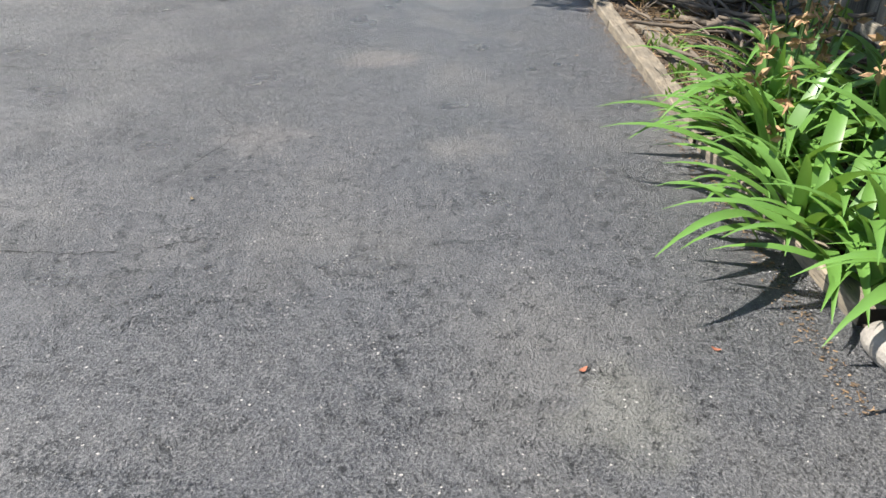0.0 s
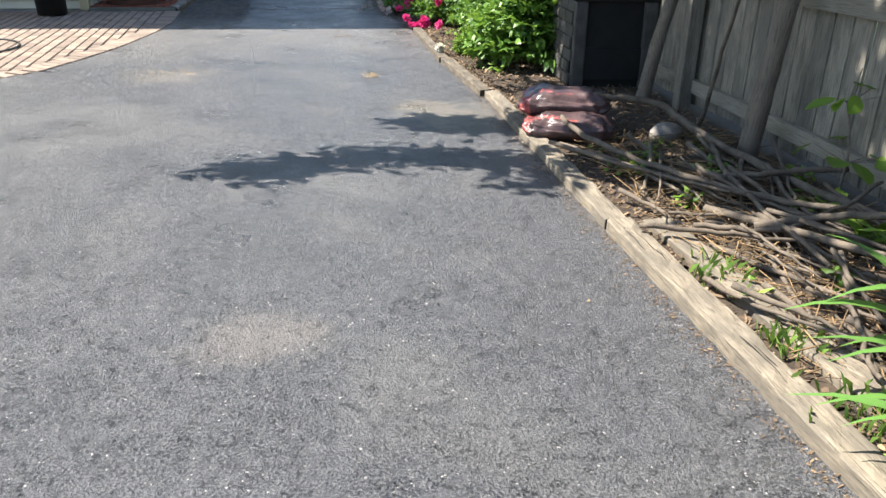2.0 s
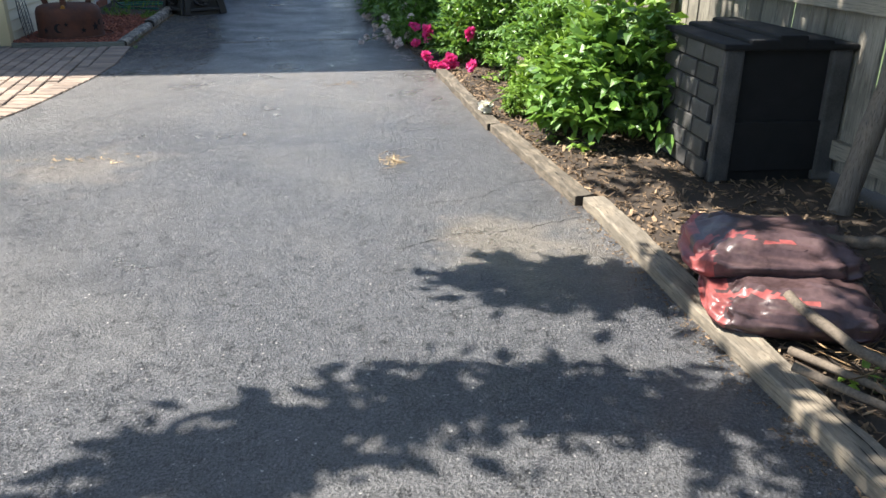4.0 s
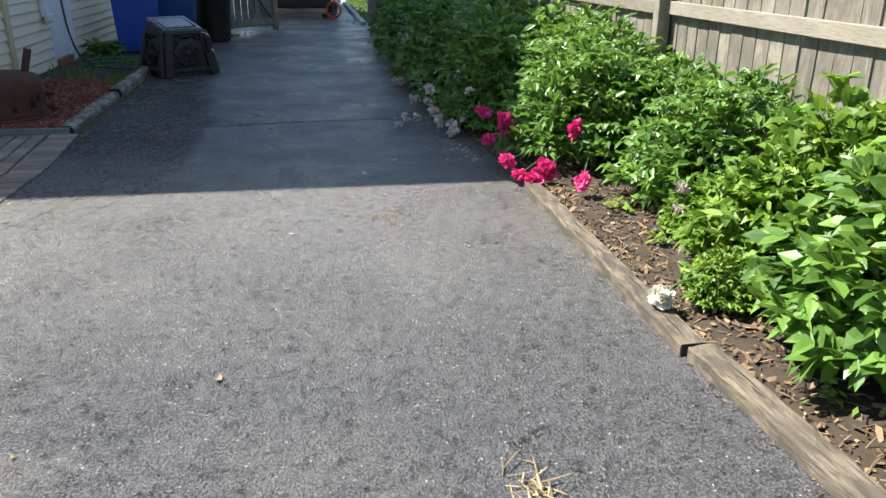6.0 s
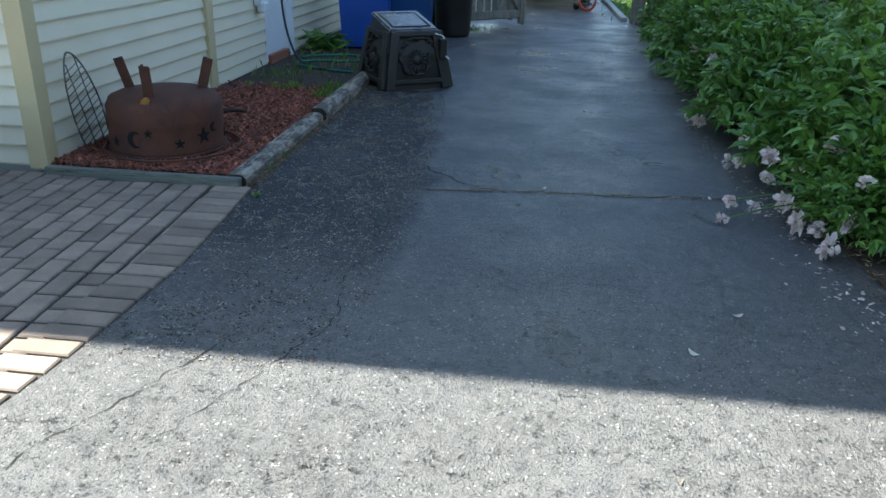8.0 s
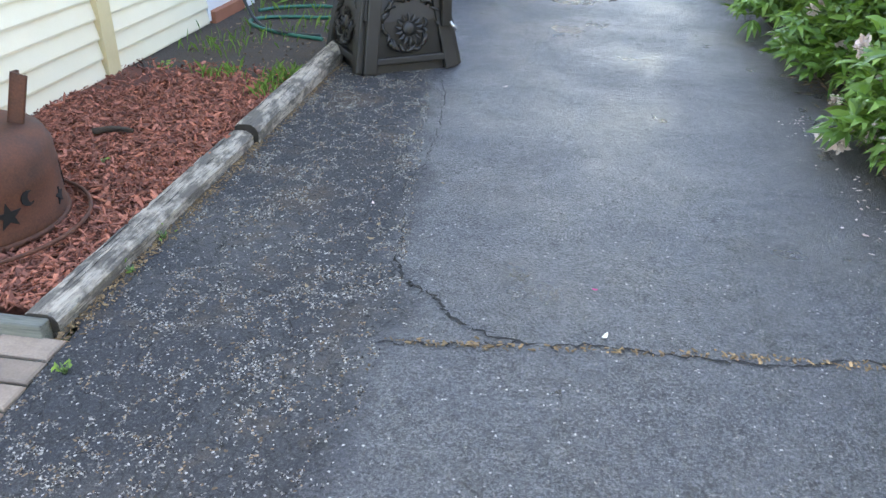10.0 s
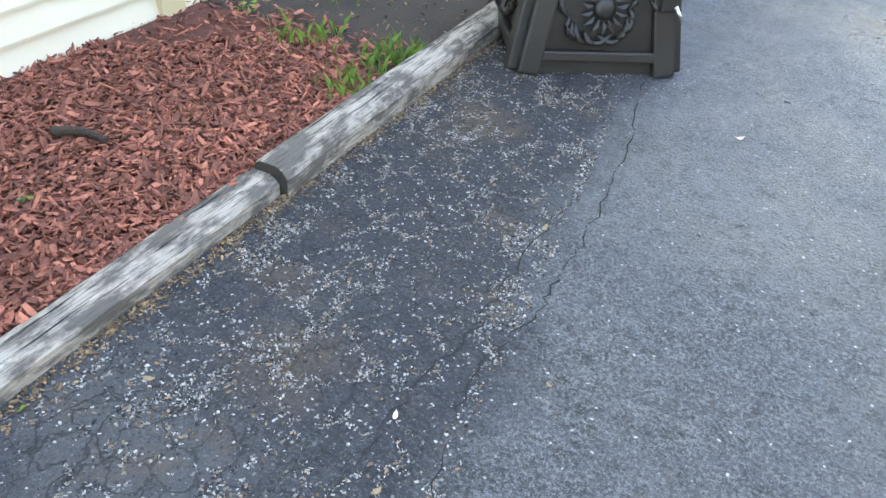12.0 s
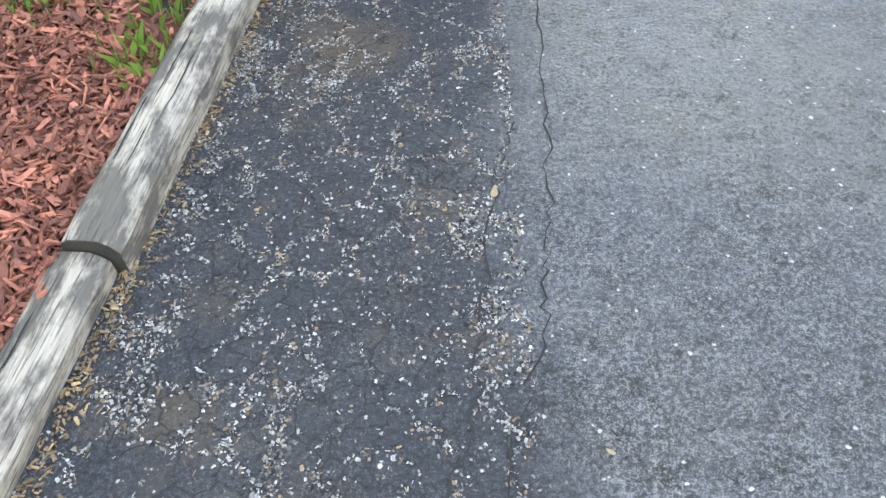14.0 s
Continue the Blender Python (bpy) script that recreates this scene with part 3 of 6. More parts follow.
cells = np.array([(plates.uniform(-1.8, -0.70), 4.6 + 5.0 * plates.uniform() ** 1.1) for _ in range(640)])


def between_plates(r, n, width):
    """Places near the lines between the plates, in patches."""
    out = []
    while len(out) < n:
        p = np.array([(r.uniform(-1.72, -0.80), r.uniform(4.7, 9.3)) for _ in range(4000)])
        p = p[p[:, 0] < -0.84 - 0.13 * np.maximum(0.0, p[:, 1] - 6.7)]
        w = np.array([(0.045 * noise.noise((x * 9, y * 9, 2.0)) + 0.02 * noise.noise((x * 31, y * 31, 5.0)), 0.045 * noise.noise((x * 9, y * 9, 8.0)) + 0.02 * noise.noise((x * 31, y * 31, 1.0))) for x, y in p])
        q = p + w
        d = np.sort(np.hypot(q[:, None, 0] - cells[None, :, 0], q[:, None, 1] - cells[None, :, 1]), axis=1)
        for (x, y), gap in zip(p, d[:, 1] - d[:, 0]):
            patch = 0.62 + 0.75 * noise.noise((x * 5.3, y * 4.3, 0.7)) + 0.9 * noise.noise((x * 19, y * 19, 3.7))
            if gap < width * max(0.0, patch) * r.random() * 2 or r.random() < 0.022:
                out.append((float(x), float(y)))
    return iter(out[:n])


def laid(n, width, seed):
    places = between_plates(random.Random(seed), n, width)
    return lambda r: next(places)


chips("grit", 23000, laid(23000, 0.013, 31), ((0.0008, 0.0052), (0.0007, 0.0034), (0.0008, 0.0026)), GRIT, 11, "pale stones and grit along worn lines of old asphalt", "grit", -0.0004, 0.001, 10)
chips("tar_crumbs", 5200, laid(5200, 0.012, 32), ((0.0015, 0.0060), (0.0012, 0.004), (0.0008, 0.0025)), CRACK, 13, "dark crumbs along worn lines of old asphalt", "crumbs", -0.0006, 0.0008, 6)
chips("dirt_crumbs", 4500, laid(4500, 0.022, 34), ((0.0015, 0.0070), (0.0012, 0.004), (0.0008, 0.0025)), DEBRIS, 23, "brown crumbs along worn lines of old asphalt", "crumbs", -0.0005, 0.0008, 6)
chips("edge_litter_hedge", 700, lambda r: ((lambda y: (1.12 - 0.03 * (y - 5) + r.gauss(0, 0.06), y))(r.uniform(4.7, 9.5))), ((0.004, 0.022), (0.003, 0.009), (0.001, 0.003)), DEBRIS, 19,
      "dry leaves and petals along the hedge's foot", "litter", 0.012, 0.006, 12)
chips("crack_litter", 230, lambda r: (lambda x: (x, 6.5 + 0.12 * max(0.0, x + 0.2) ** 2 + 0.045 * math.sin(3.0 * x + 1.2) + 0.04 + r.gauss(0, 0.010)))(r.uniform(-0.85, 0.70)), ((0.003, 0.013), (0.0015, 0.005), (0.001, 0.003)), LITTER, 27,
      "tan leaf bits caught in the crack", "litter", 0.001, 0.004, 10)
chips("grit_apron", 2600, lambda r: (r.uniform(-1.6, 0.95), r.uniform(3.0, 7.4)), ((0.0012, 0.0048), (0.001, 0.0032), (0.001, 0.002)), GRIT, 28,
      "pale stones and grit scattered over worn asphalt", "grit", -0.0004, 0.0008, 8)
chips("grit_drive", 450, lambda r: (r.uniform(-1.5, 1.1), r.uniform(-6, 9.5)), ((0.002, 0.005), (0.0015, 0.004), (0.001, 0.0025)), GRIT, 12,
      "scattered pale grit on the driveway", "grit", -0.0004, 0.0008, 8)


# ---- timber edging ----
def timber(name, x, y0, y1, width, height, turn, material, label, seed, round_top=False, z=0.0):
    """A landscape timber with worn, uneven edges."""
    rnd = random.Random(seed)
    bm = bmesh.new()
    n = max(8, int((y1 - y0) / 0.06))
    prof = [(-0.5, 0), (-0.5, 0.70), (-0.45, 0.88), (-0.33, 0.98), (0.0, 1.0), (0.22, 0.99), (0.38, 0.86), (0.5, 0.62), (0.5, 0)] if round_top else \
           [(-0.5, 0), (-0.5, 0.88), (-0.47, 0.97), (-0.40, 1.0), (0, 1.0), (0.40, 1.0), (0.47, 0.97), (0.5, 0.88), (0.5, 0)]
    rough = 0.0035 if round_top else 0.009
    rings = []
    for i in range(n + 1):
        t = i / n
        end = 0.97 if i in (0, n) else 1.0
        rings.append([bm.verts.new((u * width * end + rough * noise.noise((u * 3, t * 16, seed)), (y1 - y0) * (t - 0.5),
                                    w * height * end + (rough * noise.noise((u * 4, t * 22, seed + 5)) if w > 0.5 else -0.02))) for u, w in prof])
    for a, b in zip(rings, rings[1:]):
        for k in range(len(prof) - 1):
            bm.faces.new((a[k], b[k], b[k + 1], a[k + 1]))
    bm.faces.new(rings[0])
    bm.faces.new(rings[-1][::-1])
    bmesh.ops.recalc_face_normals(bm, faces=bm.faces[:])
    ob = part(name, bm, material, None)
    ob.matrix_world = pose(x, (y0 + y1) / 2, z, 0, 0, turn)
    # sawn near end: its shade and staining are put into a near-black colour
    bm = bmesh.new()
    ring = [bm.verts.new((u * width * 0.95, -(y1 - y0) / 2 - 0.002, max(0.0, w) * height * 0.955)) for u, w in prof]
    f = bm.faces.new(ring)
    r = bmesh.ops.extrude_face_region(bm, geom=[f])
    bmesh.ops.translate(bm, vec=(0, 0.004, 0), verts=[v for v in r["geom"] if isinstance(v, bmesh.types.BMVert)])
    bmesh.ops.recalc_face_normals(bm, faces=bm.faces[:])
    part("end_grain", bm, END_GRAIN, ob, "stained sawn end with shade put into its dark colour")
    # drying splits along the grain
    for k in range(int((y1 - y0) * (7 if round_top else 3))):
        a, l, u = rnd.uniform(0.02, 0.85), rnd.uniform(0.05, 0.30), rnd.uniform(-0.30, 0.22)
        verts, faces = [], []
        for i in range(9):
            t = a + l / (y1 - y0) * i / 8
            if t > 0.99:
                break
            w = 0.0022 * math.sin(math.pi * (i + 0.3) / 8.6) * rnd.uniform(0.5, 1.3)
            cx = u * width + 0.003 * noise.noise((t * 30, k, seed))
            cz = height + rough * noise.noise((round(u * 3) / 3 * 4, t * 22, seed + 5)) + 0.002
            verts += [(cx - w, (y1 - y0) * (t - 0.5), cz), (cx + w, (y1 - y0) * (t - 0.5), cz)]
            if i:
                faces.append((2 * i - 2, 2 * i - 1, 2 * i + 1, 2 * i))
        if faces:
            part("split", mesh_of("split", verts, faces, CRACK), None, ob, "dark drying split in the wood")
    return tagged(ob, label, "edging timber", "timber edging")


LT = "weathered tan landscape timber edging the asphalt"
timber("edging_timber", 1.535, -8.6, -4.95, 0.11, 0.075, 0.3, TIMBER_Y, LT, 1)
timber("edging_timber", 1.345, -3.30, -1.37, 0.11, 0.06, 1.2, TIMBER_Y, LT, 2)
timber("edging_timber", 1.432, -4.62, -3.32, 0.108, 0.06, 5.4, TIMBER_Y, LT, 10)
timber("edging_timber", 1.312, -1.345, 1.235, 0.105, 0.05, 0.4, TIMBER_Y, "weathered grey-tan timber under dappled shade", 3)
timber("edging_timber", 1.222, 1.25, 2.62, 0.092, 0.05, 3.6, TIMBER_OLD, "weathered timber with a sawn end standing proud", 4)
timber("edging_timber", 1.153, 2.635, 4.55, 0.088, 0.047, 0.6, TIMBER_OLD, LT, 5)
timber("loose_plank", 1.55, -2.75, -1.35, 0.125, 0.045, 4.0, TIMBER_Y, "loose weathered plank lying beside the edging timber", 6)
timber("loose_plank", 1.71, -3.6, -2.45, 0.12, 0.045, 9.0, TIMBER_Y, "loose weathered plank lying on the bed", 7)
timber("edging_timber", -1.79, 6.36, 7.83, 0.104, 0.06, 0.4, TIMBER_GREY, "grey stained timber edging the mulch bed", 8, True)
timber("edging_timber", -1.778, 7.836, 9.62, 0.112, 0.088, 0.2, TIMBER_GREY, "grey rounded timber edging with a split end", 9, True)
bm = bmesh.new()
box(bm, -0.52, 0.52, -0.022, 0.022, -0.02, 0.05, 0.006)
ob = part("edging_board", bm, TIMBER_X, None)
ob.matrix_world = pose(-2.275, 6.335, 0, 0, 0, 0)
tagged(ob, "mossy grey-green board across the mulch bed's end", "edging board", "timber edging")


# ---- house ----
house = base("house", -2.84, 6.4, 0, "two-storey house with cream lap siding and tan trim", "house", kind="structure")
HX, HY, EAVE, DEPTH = -2.84, 6.40, 5.85, 12.0


def house_part(name, bm, material, label=""):
    ob = part(name, bm, material, house, label)
    ob.matrix_parent_inverse = house.matrix_world.inverted()
    return ob


def lap(length, exposure=0.1016):
    """One lap board: x along it, bottom edge proud."""
    bm = bmesh.new()
    h = exposure
    prof = [(0.0, 0.0), (-0.020, 0.0), (-0.022, 0.010), (-0.003, h), (0.0, h)]
    a = [bm.verts.new((0, y, z)) for y, z in prof]
    b = [bm.verts.new((length, y, z)) for y, z in prof]
    for i in range(len(prof)):
        j = (i + 1) % len(prof)
        bm.faces.new((a[i], a[j], b[j], b[i]))
    bm.faces.new(a[::-1])
    bm.faces.new(b)
    bmesh.ops.recalc_face_normals(bm, faces=bm.faces[:])
    me = bpy.data.meshes.new("siding_board")
    bm.to_mesh(me)
    bm.free()
    me.materials.append(SIDING)
    return me


def siding(x, y, length, turn, z0, rows, upper, name):
    """Lap boards along a wall: the low ones each a board, those above the eye joined."""
    me = lap(length)
    m = pose(x, y, z0, 0, 0, turn)
    for i in range(rows):
        ob = part("siding_board", me, None, house)
        ob.matrix_parent_inverse = house.matrix_world.inverted()
        ob.matrix_basis = m @ Matrix.Translation((0, 0, i * 0.1016))
    bm = bmesh.new()
    for i in range(rows, upper):
        before = set(bm.verts)
        bm.from_mesh(me)
        bmesh.ops.translate(bm, vec=(0, 0, i * 0.1016), verts=[v for v in bm.verts if v not in before])
    bmesh.ops.transform(bm, matrix=m, verts=bm.verts[:])
    house_part(name, bm, SIDING)


siding(HX - 10.9, HY - 0.002, 10.84, 0, 0.03, 15, 54, "upper_siding")
siding(HX + 0.002, HY + 0.06, 2.05, 90, 0.03, 15, 54, "upper_siding")
siding(HX + 0.002, HY + 2.22, 1.18, 90, 0.03, 15, 54, "upper_siding")
siding(HX + 0.002, HY + 4.16, 7.7, 90, 0.05, 15, 54, "upper_siding")
bm = bmesh.new()
box(bm, HX - 11, HX, HY, HY + DEPTH, -0.1, EAVE)
house_part("wall", bm, WHITE_TRIM, "wall behind the siding")
bm = bmesh.new()
box(bm, HX - 0.075, HX + 0.028, HY - 0.028, HY + 0.075, 0.015, EAVE, 0.004)
house_part("corner_trim", bm, TRIM, "tan vinyl corner post")
bm = bmesh.new()
box(bm, HX - 0.02, HX + 0.042, HY + 2.095, HY + 2.215, 0.03, EAVE, 0.006)
house_part("downpipe", bm, TRIM, "flat tan vinyl trim strip")
bm = bmesh.new()
box(bm, HX - 0.02, HX + 0.02, HY + 3.40, HY + 3.44, 0.04, EAVE, 0.004)
house_part("corner_trim", bm, WHITE_TRIM, "white edge trim")
bm = bmesh.new()
box(bm, HX - 0.02, HX + 0.004, HY + 3.44, HY + 3.95, 0.02, 2.3, 0.003)
house_part("door", bm, WHITE_TRIM, "grey-white side door panel")
bm = bmesh.new()
box(bm, HX - 0.06, HX + 0.05, HY + 3.95, HY + 4.15, 0.0, 2.4, 0.006)
house_part("door_frame", bm, WHITE_TRIM, "white painted door frame")
bm = bmesh.new()
box(bm, HX - 0.05, HX + 0.05, HY + 3.44, HY + 4.0, 0.0, 0.10, 0.006)
house_part("door_sill", bm, TERRACOTTA, "brown painted door sill")
bm = bmesh.new()
box(bm, HX - 11, HX - 0.004, HY - 0.008, HY + 0.0, -0.05, 0.028)
box(bm, HX - 0.02, HX + 0.006, HY, HY + 3.3, -0.05, 0.028)
house_part("foundation", bm, CONCRETE, "concrete foundation edge")
# roof: a gable with its ridge along x, eave overhang 0.3 to the front and 0.25 over the driveway
bm = bmesh.new()
RISE = 0.63
prof = [(HY - 0.3, EAVE), (HY + 6, EAVE + RISE * 6.3), (HY + 12.3, EAVE)]
for x0, x1 in ((HX - 11.2, HX + 0.25),):
    lo = [[bm.verts.new((x, y, z + dz)) for y, z in prof] for x in (x0, x1) for dz in (-0.14, 0.0)]
    a, b, c, d = lo
    for i in range(2):
        bm.faces.new((b[i], b[i + 1], d[i + 1], d[i]))
        bm.faces.new((a[i], c[i], c[i + 1], a[i + 1]))
        bm.faces.new((a[i], a[i + 1], b[i + 1], b[i]))
        bm.faces.new((c[i], d[i], d[i + 1], c[i + 1]))
    bm.faces.new((a[0], b[0], d[0], c[0]))
    bm.faces.new((a[2], c[2], d[2], b[2]))
bmesh.ops.recalc_face_normals(bm, faces=bm.faces[:])
house_part("roof", bm, ROOF, "dark shingled gable roof")
bm = bmesh.new()
for x0, x1 in ((HX - 0.12, HX), (HX - 11, HX - 10.88)):
    a = [bm.verts.new((x0, y, z)) for y, z in ((HY, EAVE), (HY + 6, EAVE + RISE * 6.05), (HY + 12, EAVE))]
    b = [bm.verts.new((x1, v.co.y, v.co.z)) for v in a]
    bm.faces.new(a)
    bm.faces.new(b[::-1])
    for i in range(3):
        bm.faces.new((a[i], a[(i + 1) % 3], b[(i + 1) % 3], b[i]))
bmesh.ops.recalc_face_normals(bm, faces=bm.faces[:])
house_part("gable", bm, SIDING, "cream gable end")


# ---- unseen garage, added behind the start of the walk to block sky light ----
garage = base("garage", -1.6, -11.0, 0, "unseen plain garage added behind the camera to block sky light", "garage", kind="structure")
bm = bmesh.new()
box(bm, -3.4, 3.4, -6.0, 0, -0.1, 2.9)
part("wall", bm, SIDING, garage)
bm = bmesh.new()
box(bm, -2.5, 2.5, 0.004, 0.06, 0.02, 2.2, 0.01)
part("door", bm, WHITE_TRIM, garage, "white garage door")
bm = bmesh.new()
a = [bm.verts.new(v) for v in ((-3.7, 0.35, 2.85), (0, 0.35, 4.5), (3.7, 0.35, 2.85))]
b = [bm.verts.new((v.co.x, -6.3, v.co.z)) for v in a]
for q in range(3):
    bm.faces.new((a[q], a[(q + 1) % 3], b[(q + 1) % 3], b[q]))
bm.faces.new(a[::-1])
bm.faces.new(b)
bmesh.ops.recalc_face_normals(bm, faces=bm.faces[:])
part("roof", bm, ROOF, garage)


# ---- fence ----
def fence_x(y):
    """The line of the fence boards."""
    return 2.58 + 0.012 * (6.0 - y)


fence = base("fence", 2.58, 6, 0, "tall weathered grey wooden board fence with posts and rails", "fence", kind="structure")


def fence_part(name, me, m, material=None, label=""):
    ob = part(name, me, material, fence, label)
    ob.matrix_parent_inverse = fence.matrix_world.inverted()
    ob.matrix_basis = m
    return ob


def board_mesh(w, h, t, seed, bevel=0.003):
    bm = bmesh.new()
    box(bm, -t / 2, t / 2, -w / 2, w / 2, 0, h, bevel)
    me = bpy.data.meshes.new("board")
    bm.to_mesh(me)
    bm.free()
    me.materials.append(FENCE_WOOD)
    return me


rnd = random.Random(21)
BOARDS = [board_mesh(w, 1.78, 0.018, i) for i, w in enumerate((0.138, 0.134, 0.14))]
y = -8.9
i = 0
while y < 14.9:
    fence_part("board", BOARDS[i % 3], pose(fence_x(y) + rnd.uniform(-0.003, 0.003), y, 0.05 + rnd.uniform(-0.012, 0.012), rnd.uniform(-0.6, 0.6), rnd.uniform(-0.4, 0.4), 0))
    y += 0.146 + rnd.uniform(-0.003, 0.004)
    i += 1
bm = bmesh.new()
box(bm, -0.047, 0.047, -0.047, 0.047, -0.1, 1.86, 0.006)
POST = bpy.data.meshes.new("post")
bm.to_mesh(POST)
bm.free()
POST.materials.append(FENCE_WOOD)
POSTS = [-8.9, -6.6, -4.2, -1.8, 0.73, 3.35, 6.08, 8.55, 10.9, 13.2]
for y in POSTS:
    fence_part("post", POST, pose(fence_x(y) - 0.085, y, 0, 0, rnd.uniform(-0.6, 0.6), 0))
bm = bmesh.new()
box(bm, -0.02, 0.02, -1.17, 1.17, -0.045, 0.045, 0.005)
RAIL = bpy.data.meshes.new("rail")
bm.to_mesh(RAIL)
bm.free()
RAIL.materials.append(FENCE_RAIL)
for a, b in zip(POSTS, POSTS[1:]):
    for z in (0.17, 0.87, 1.60):
        y = (a + b) / 2
        ob = fence_part("rail", RAIL, pose(fence_x(y) - 0.032, y, z + rnd.uniform(-0.01, 0.01), rnd.uniform(-0.4, 0.4), 0, 0.7) @ Matrix.Diagonal((1, (b - a) / 2.36, 1, 1)))

cross = base("cross_fence", 1.8, 15.0, 0, "dark gapped picket fence across the end of the bed", "fence", kind="structure")
CROSS = board_mesh(0.115, 1.6, 0.018, 5)
for k in range(11):
    ob = part("picket", CROSS, None, cross)
    ob.matrix_parent_inverse = cross.matrix_world.inverted()
    ob.matrix_basis = pose(1.12 + k * 0.138, 15.0 + rnd.uniform(-0.003, 0.003), 0.05, 0, 0, 90)
for z in (0.35, 1.3):
    bm = bmesh.new()
    box(bm, 1.05, 2.55, 15.01, 15.05, z - 0.045, z + 0.045, 0.004)
    ob = part("rail", bm, FENCE_RAIL, cross)
    ob.matrix_parent_inverse = cross.matrix_world.inverted()
bm = bmesh.new()
box(bm, 0.98, 1.08, 14.93, 15.03, -0.1, 1.7, 0.006)
ob = part("post", bm, FENCE_WOOD, cross)
ob.matrix_parent_inverse = cross.matrix_world.inverted()

# open gate of the driveway
gate = base("gate", -1.30, 13.55, 0, "open grey wooden board gate with a diagonal brace", "gate", turn=43.5)
for k in range(7):
    ob = part("board", CROSS, None, gate)
    ob.matrix_basis = pose(0.06 + k * 0.137, 0.02, 0.09, 0, 0, 90)
for name, z in (("rail", 0.16), ("rail", 1.35)):
    bm = bmesh.new()
    box(bm, 0, 0.96, -0.03, 0.008, z - 0.05, z + 0.05, 0.004)
    part(name, bm, FENCE_WOOD, gate)
bm = bmesh.new()
box(bm, 0, 1.42, -0.03, 0.006, -0.045, 0.045, 0.004, Matrix.Translation((0.90, 0, 0.22)) @ pose(0, 0, 0, 0, 52 - 180 + 0, 0))
part("brace", bm, FENCE_WOOD, gate)
bm = bmesh.new()
box(bm, 0.88, 0.97, -0.045, 0.012, 0.02, 1.62, 0.005)
part("stile", bm, FENCE_WOOD, gate)
bm = bmesh.new()
tube(bm, [(0.93, -0.04, 0.0), (0.93, -0.04, 0.5)], [0.008, 0.008], 8)
part("drop_bolt", bm, METAL, gate, "steel drop bolt resting on the asphalt")


# ---- composter ----
def composter():
    c = base("compost_bin", -1.452, 9.343, 0.0, "black plastic compost bin with embossed sunflower panels", "compost bin", turn=33.5)
    H, B, T = 0.50, 0.292, 0.205

    def taper(z):
        return B + (T - B) * z / H
    bm = bmesh.new()
    rings = []
    for z, grow in ((0.0, 0.0), (0.05, 0.0), (0.16, 0.014), (0.28, 0.024), (0.39, 0.016), (H, 0.0)):
        r = taper(z) + grow
        rings.append([bm.verts.new((sx * r, sy * r, z)) for sx, sy in ((-1, -1), (1, -1), (1, 1), (-1, 1))])
    for v in rings[-1]:
        v.co.z += 0.05 * v.co.y / T
    for a, b in zip(rings, rings[1:]):
        for k in range(4):
            bm.faces.new((a[k], a[(k + 1) % 4], b[(k + 1) % 4], b[k]))
    bm.faces.new(rings[0][::-1])
    bm.faces.new(rings[-1])
    bmesh.ops.bevel(bm, geom=[e for e in bm.edges if abs(e.verts[0].co.z - e.verts[1].co.z) > 0.12], offset=0.02, segments=2, affect="EDGES")
    part("body", bm, BLACK_PLASTIC, c)
    lean = math.degrees(math.atan((B - T) / H))
    for k in range(4):
        side = pose(0, 0, 0, 0, 0, 90 * k) @ pose(0, -(taper(0.02) + 0.020), 0.02, -lean, 0, 0)
        bm = bmesh.new()
        for s in (-1, 1):
            box(bm, -0.04, 0.04, -0.020, 0.03, -0.018, 0.445, 0.01, Matrix.Translation((s * 0.252, 0, 0)) @ pose(0, 0, 0, 0, -s * lean * 0.95, 0))
        box(bm, -0.225, 0.225, -0.016, 0.02, 0.03, 0.07, 0.008)
        box(bm, -0.19, 0.19, -0.016, 0.02, 0.405, 0.445, 0.008)
        ob = part("side_frame", bm, BLACK_PLASTIC, c)
        ob.matrix_basis = side
        # sunflower in relief
        bm = bmesh.new()
        lathe(bm, [(0.04, -0.004), (0.04, 0.010), (0.022, 0.018)], 16, pose(0.0, -0.002, 0.22, 90, 0, 0))
        for n in range(14):
            a = n * math.tau / 14
            m = pose(0, -0.006, 0.22, 0, math.degrees(a), 0)
            vs = [bm.verts.new(m @ Vector(v)) for v in ((0, -0.004, 0.04), (0.013, -0.012, 0.062), (0, -0.006, 0.092), (-0.013, -0.012, 0.062), (0, 0.012, 0.065))]
            bm.faces.new((vs[0], vs[1], vs[4])), bm.faces.new((vs[1], vs[2], vs[4])), bm.faces.new((vs[2], vs[3], vs[4])), bm.faces.new((vs[3], vs[0], vs[4]))
            bm.faces.new((vs[0], vs[3], vs[2], vs[1]))
        part("flower_relief", bm, BLACK_PLASTIC, ob)
        rr = random.Random(k)
        # scrolls and leaves round the flower, with dark gaps between them
        for n in range(26):
            bm = bmesh.new()
            a = n * 2.4 + rr.uniform(-0.3, 0.3)
            d = 0.09 + 0.10 * ((n * 0.618) % 1.0)
            x, z = d * math.cos(a), 0.225 + 0.95 * d * math.sin(a)
            if abs(x) > 0.185 - 0.12 * (z - 0.2):
                x = math.copysign(0.175 - 0.12 * (z - 0.2), x)
            z = min(0.375, max(0.095, z))
            b = a + rr.choice((-1.2, 1.2))
            l = rr.uniform(0.03, 0.045)
            pts = smooth_line([(x - l * math.cos(b), -0.002, z - l * math.sin(b)), (x + 0.018 * math.cos(a), -0.016, z + 0.018 * math.sin(a)), (x + l * math.cos(b), -0.002, z + l * math.sin(b))], 3)
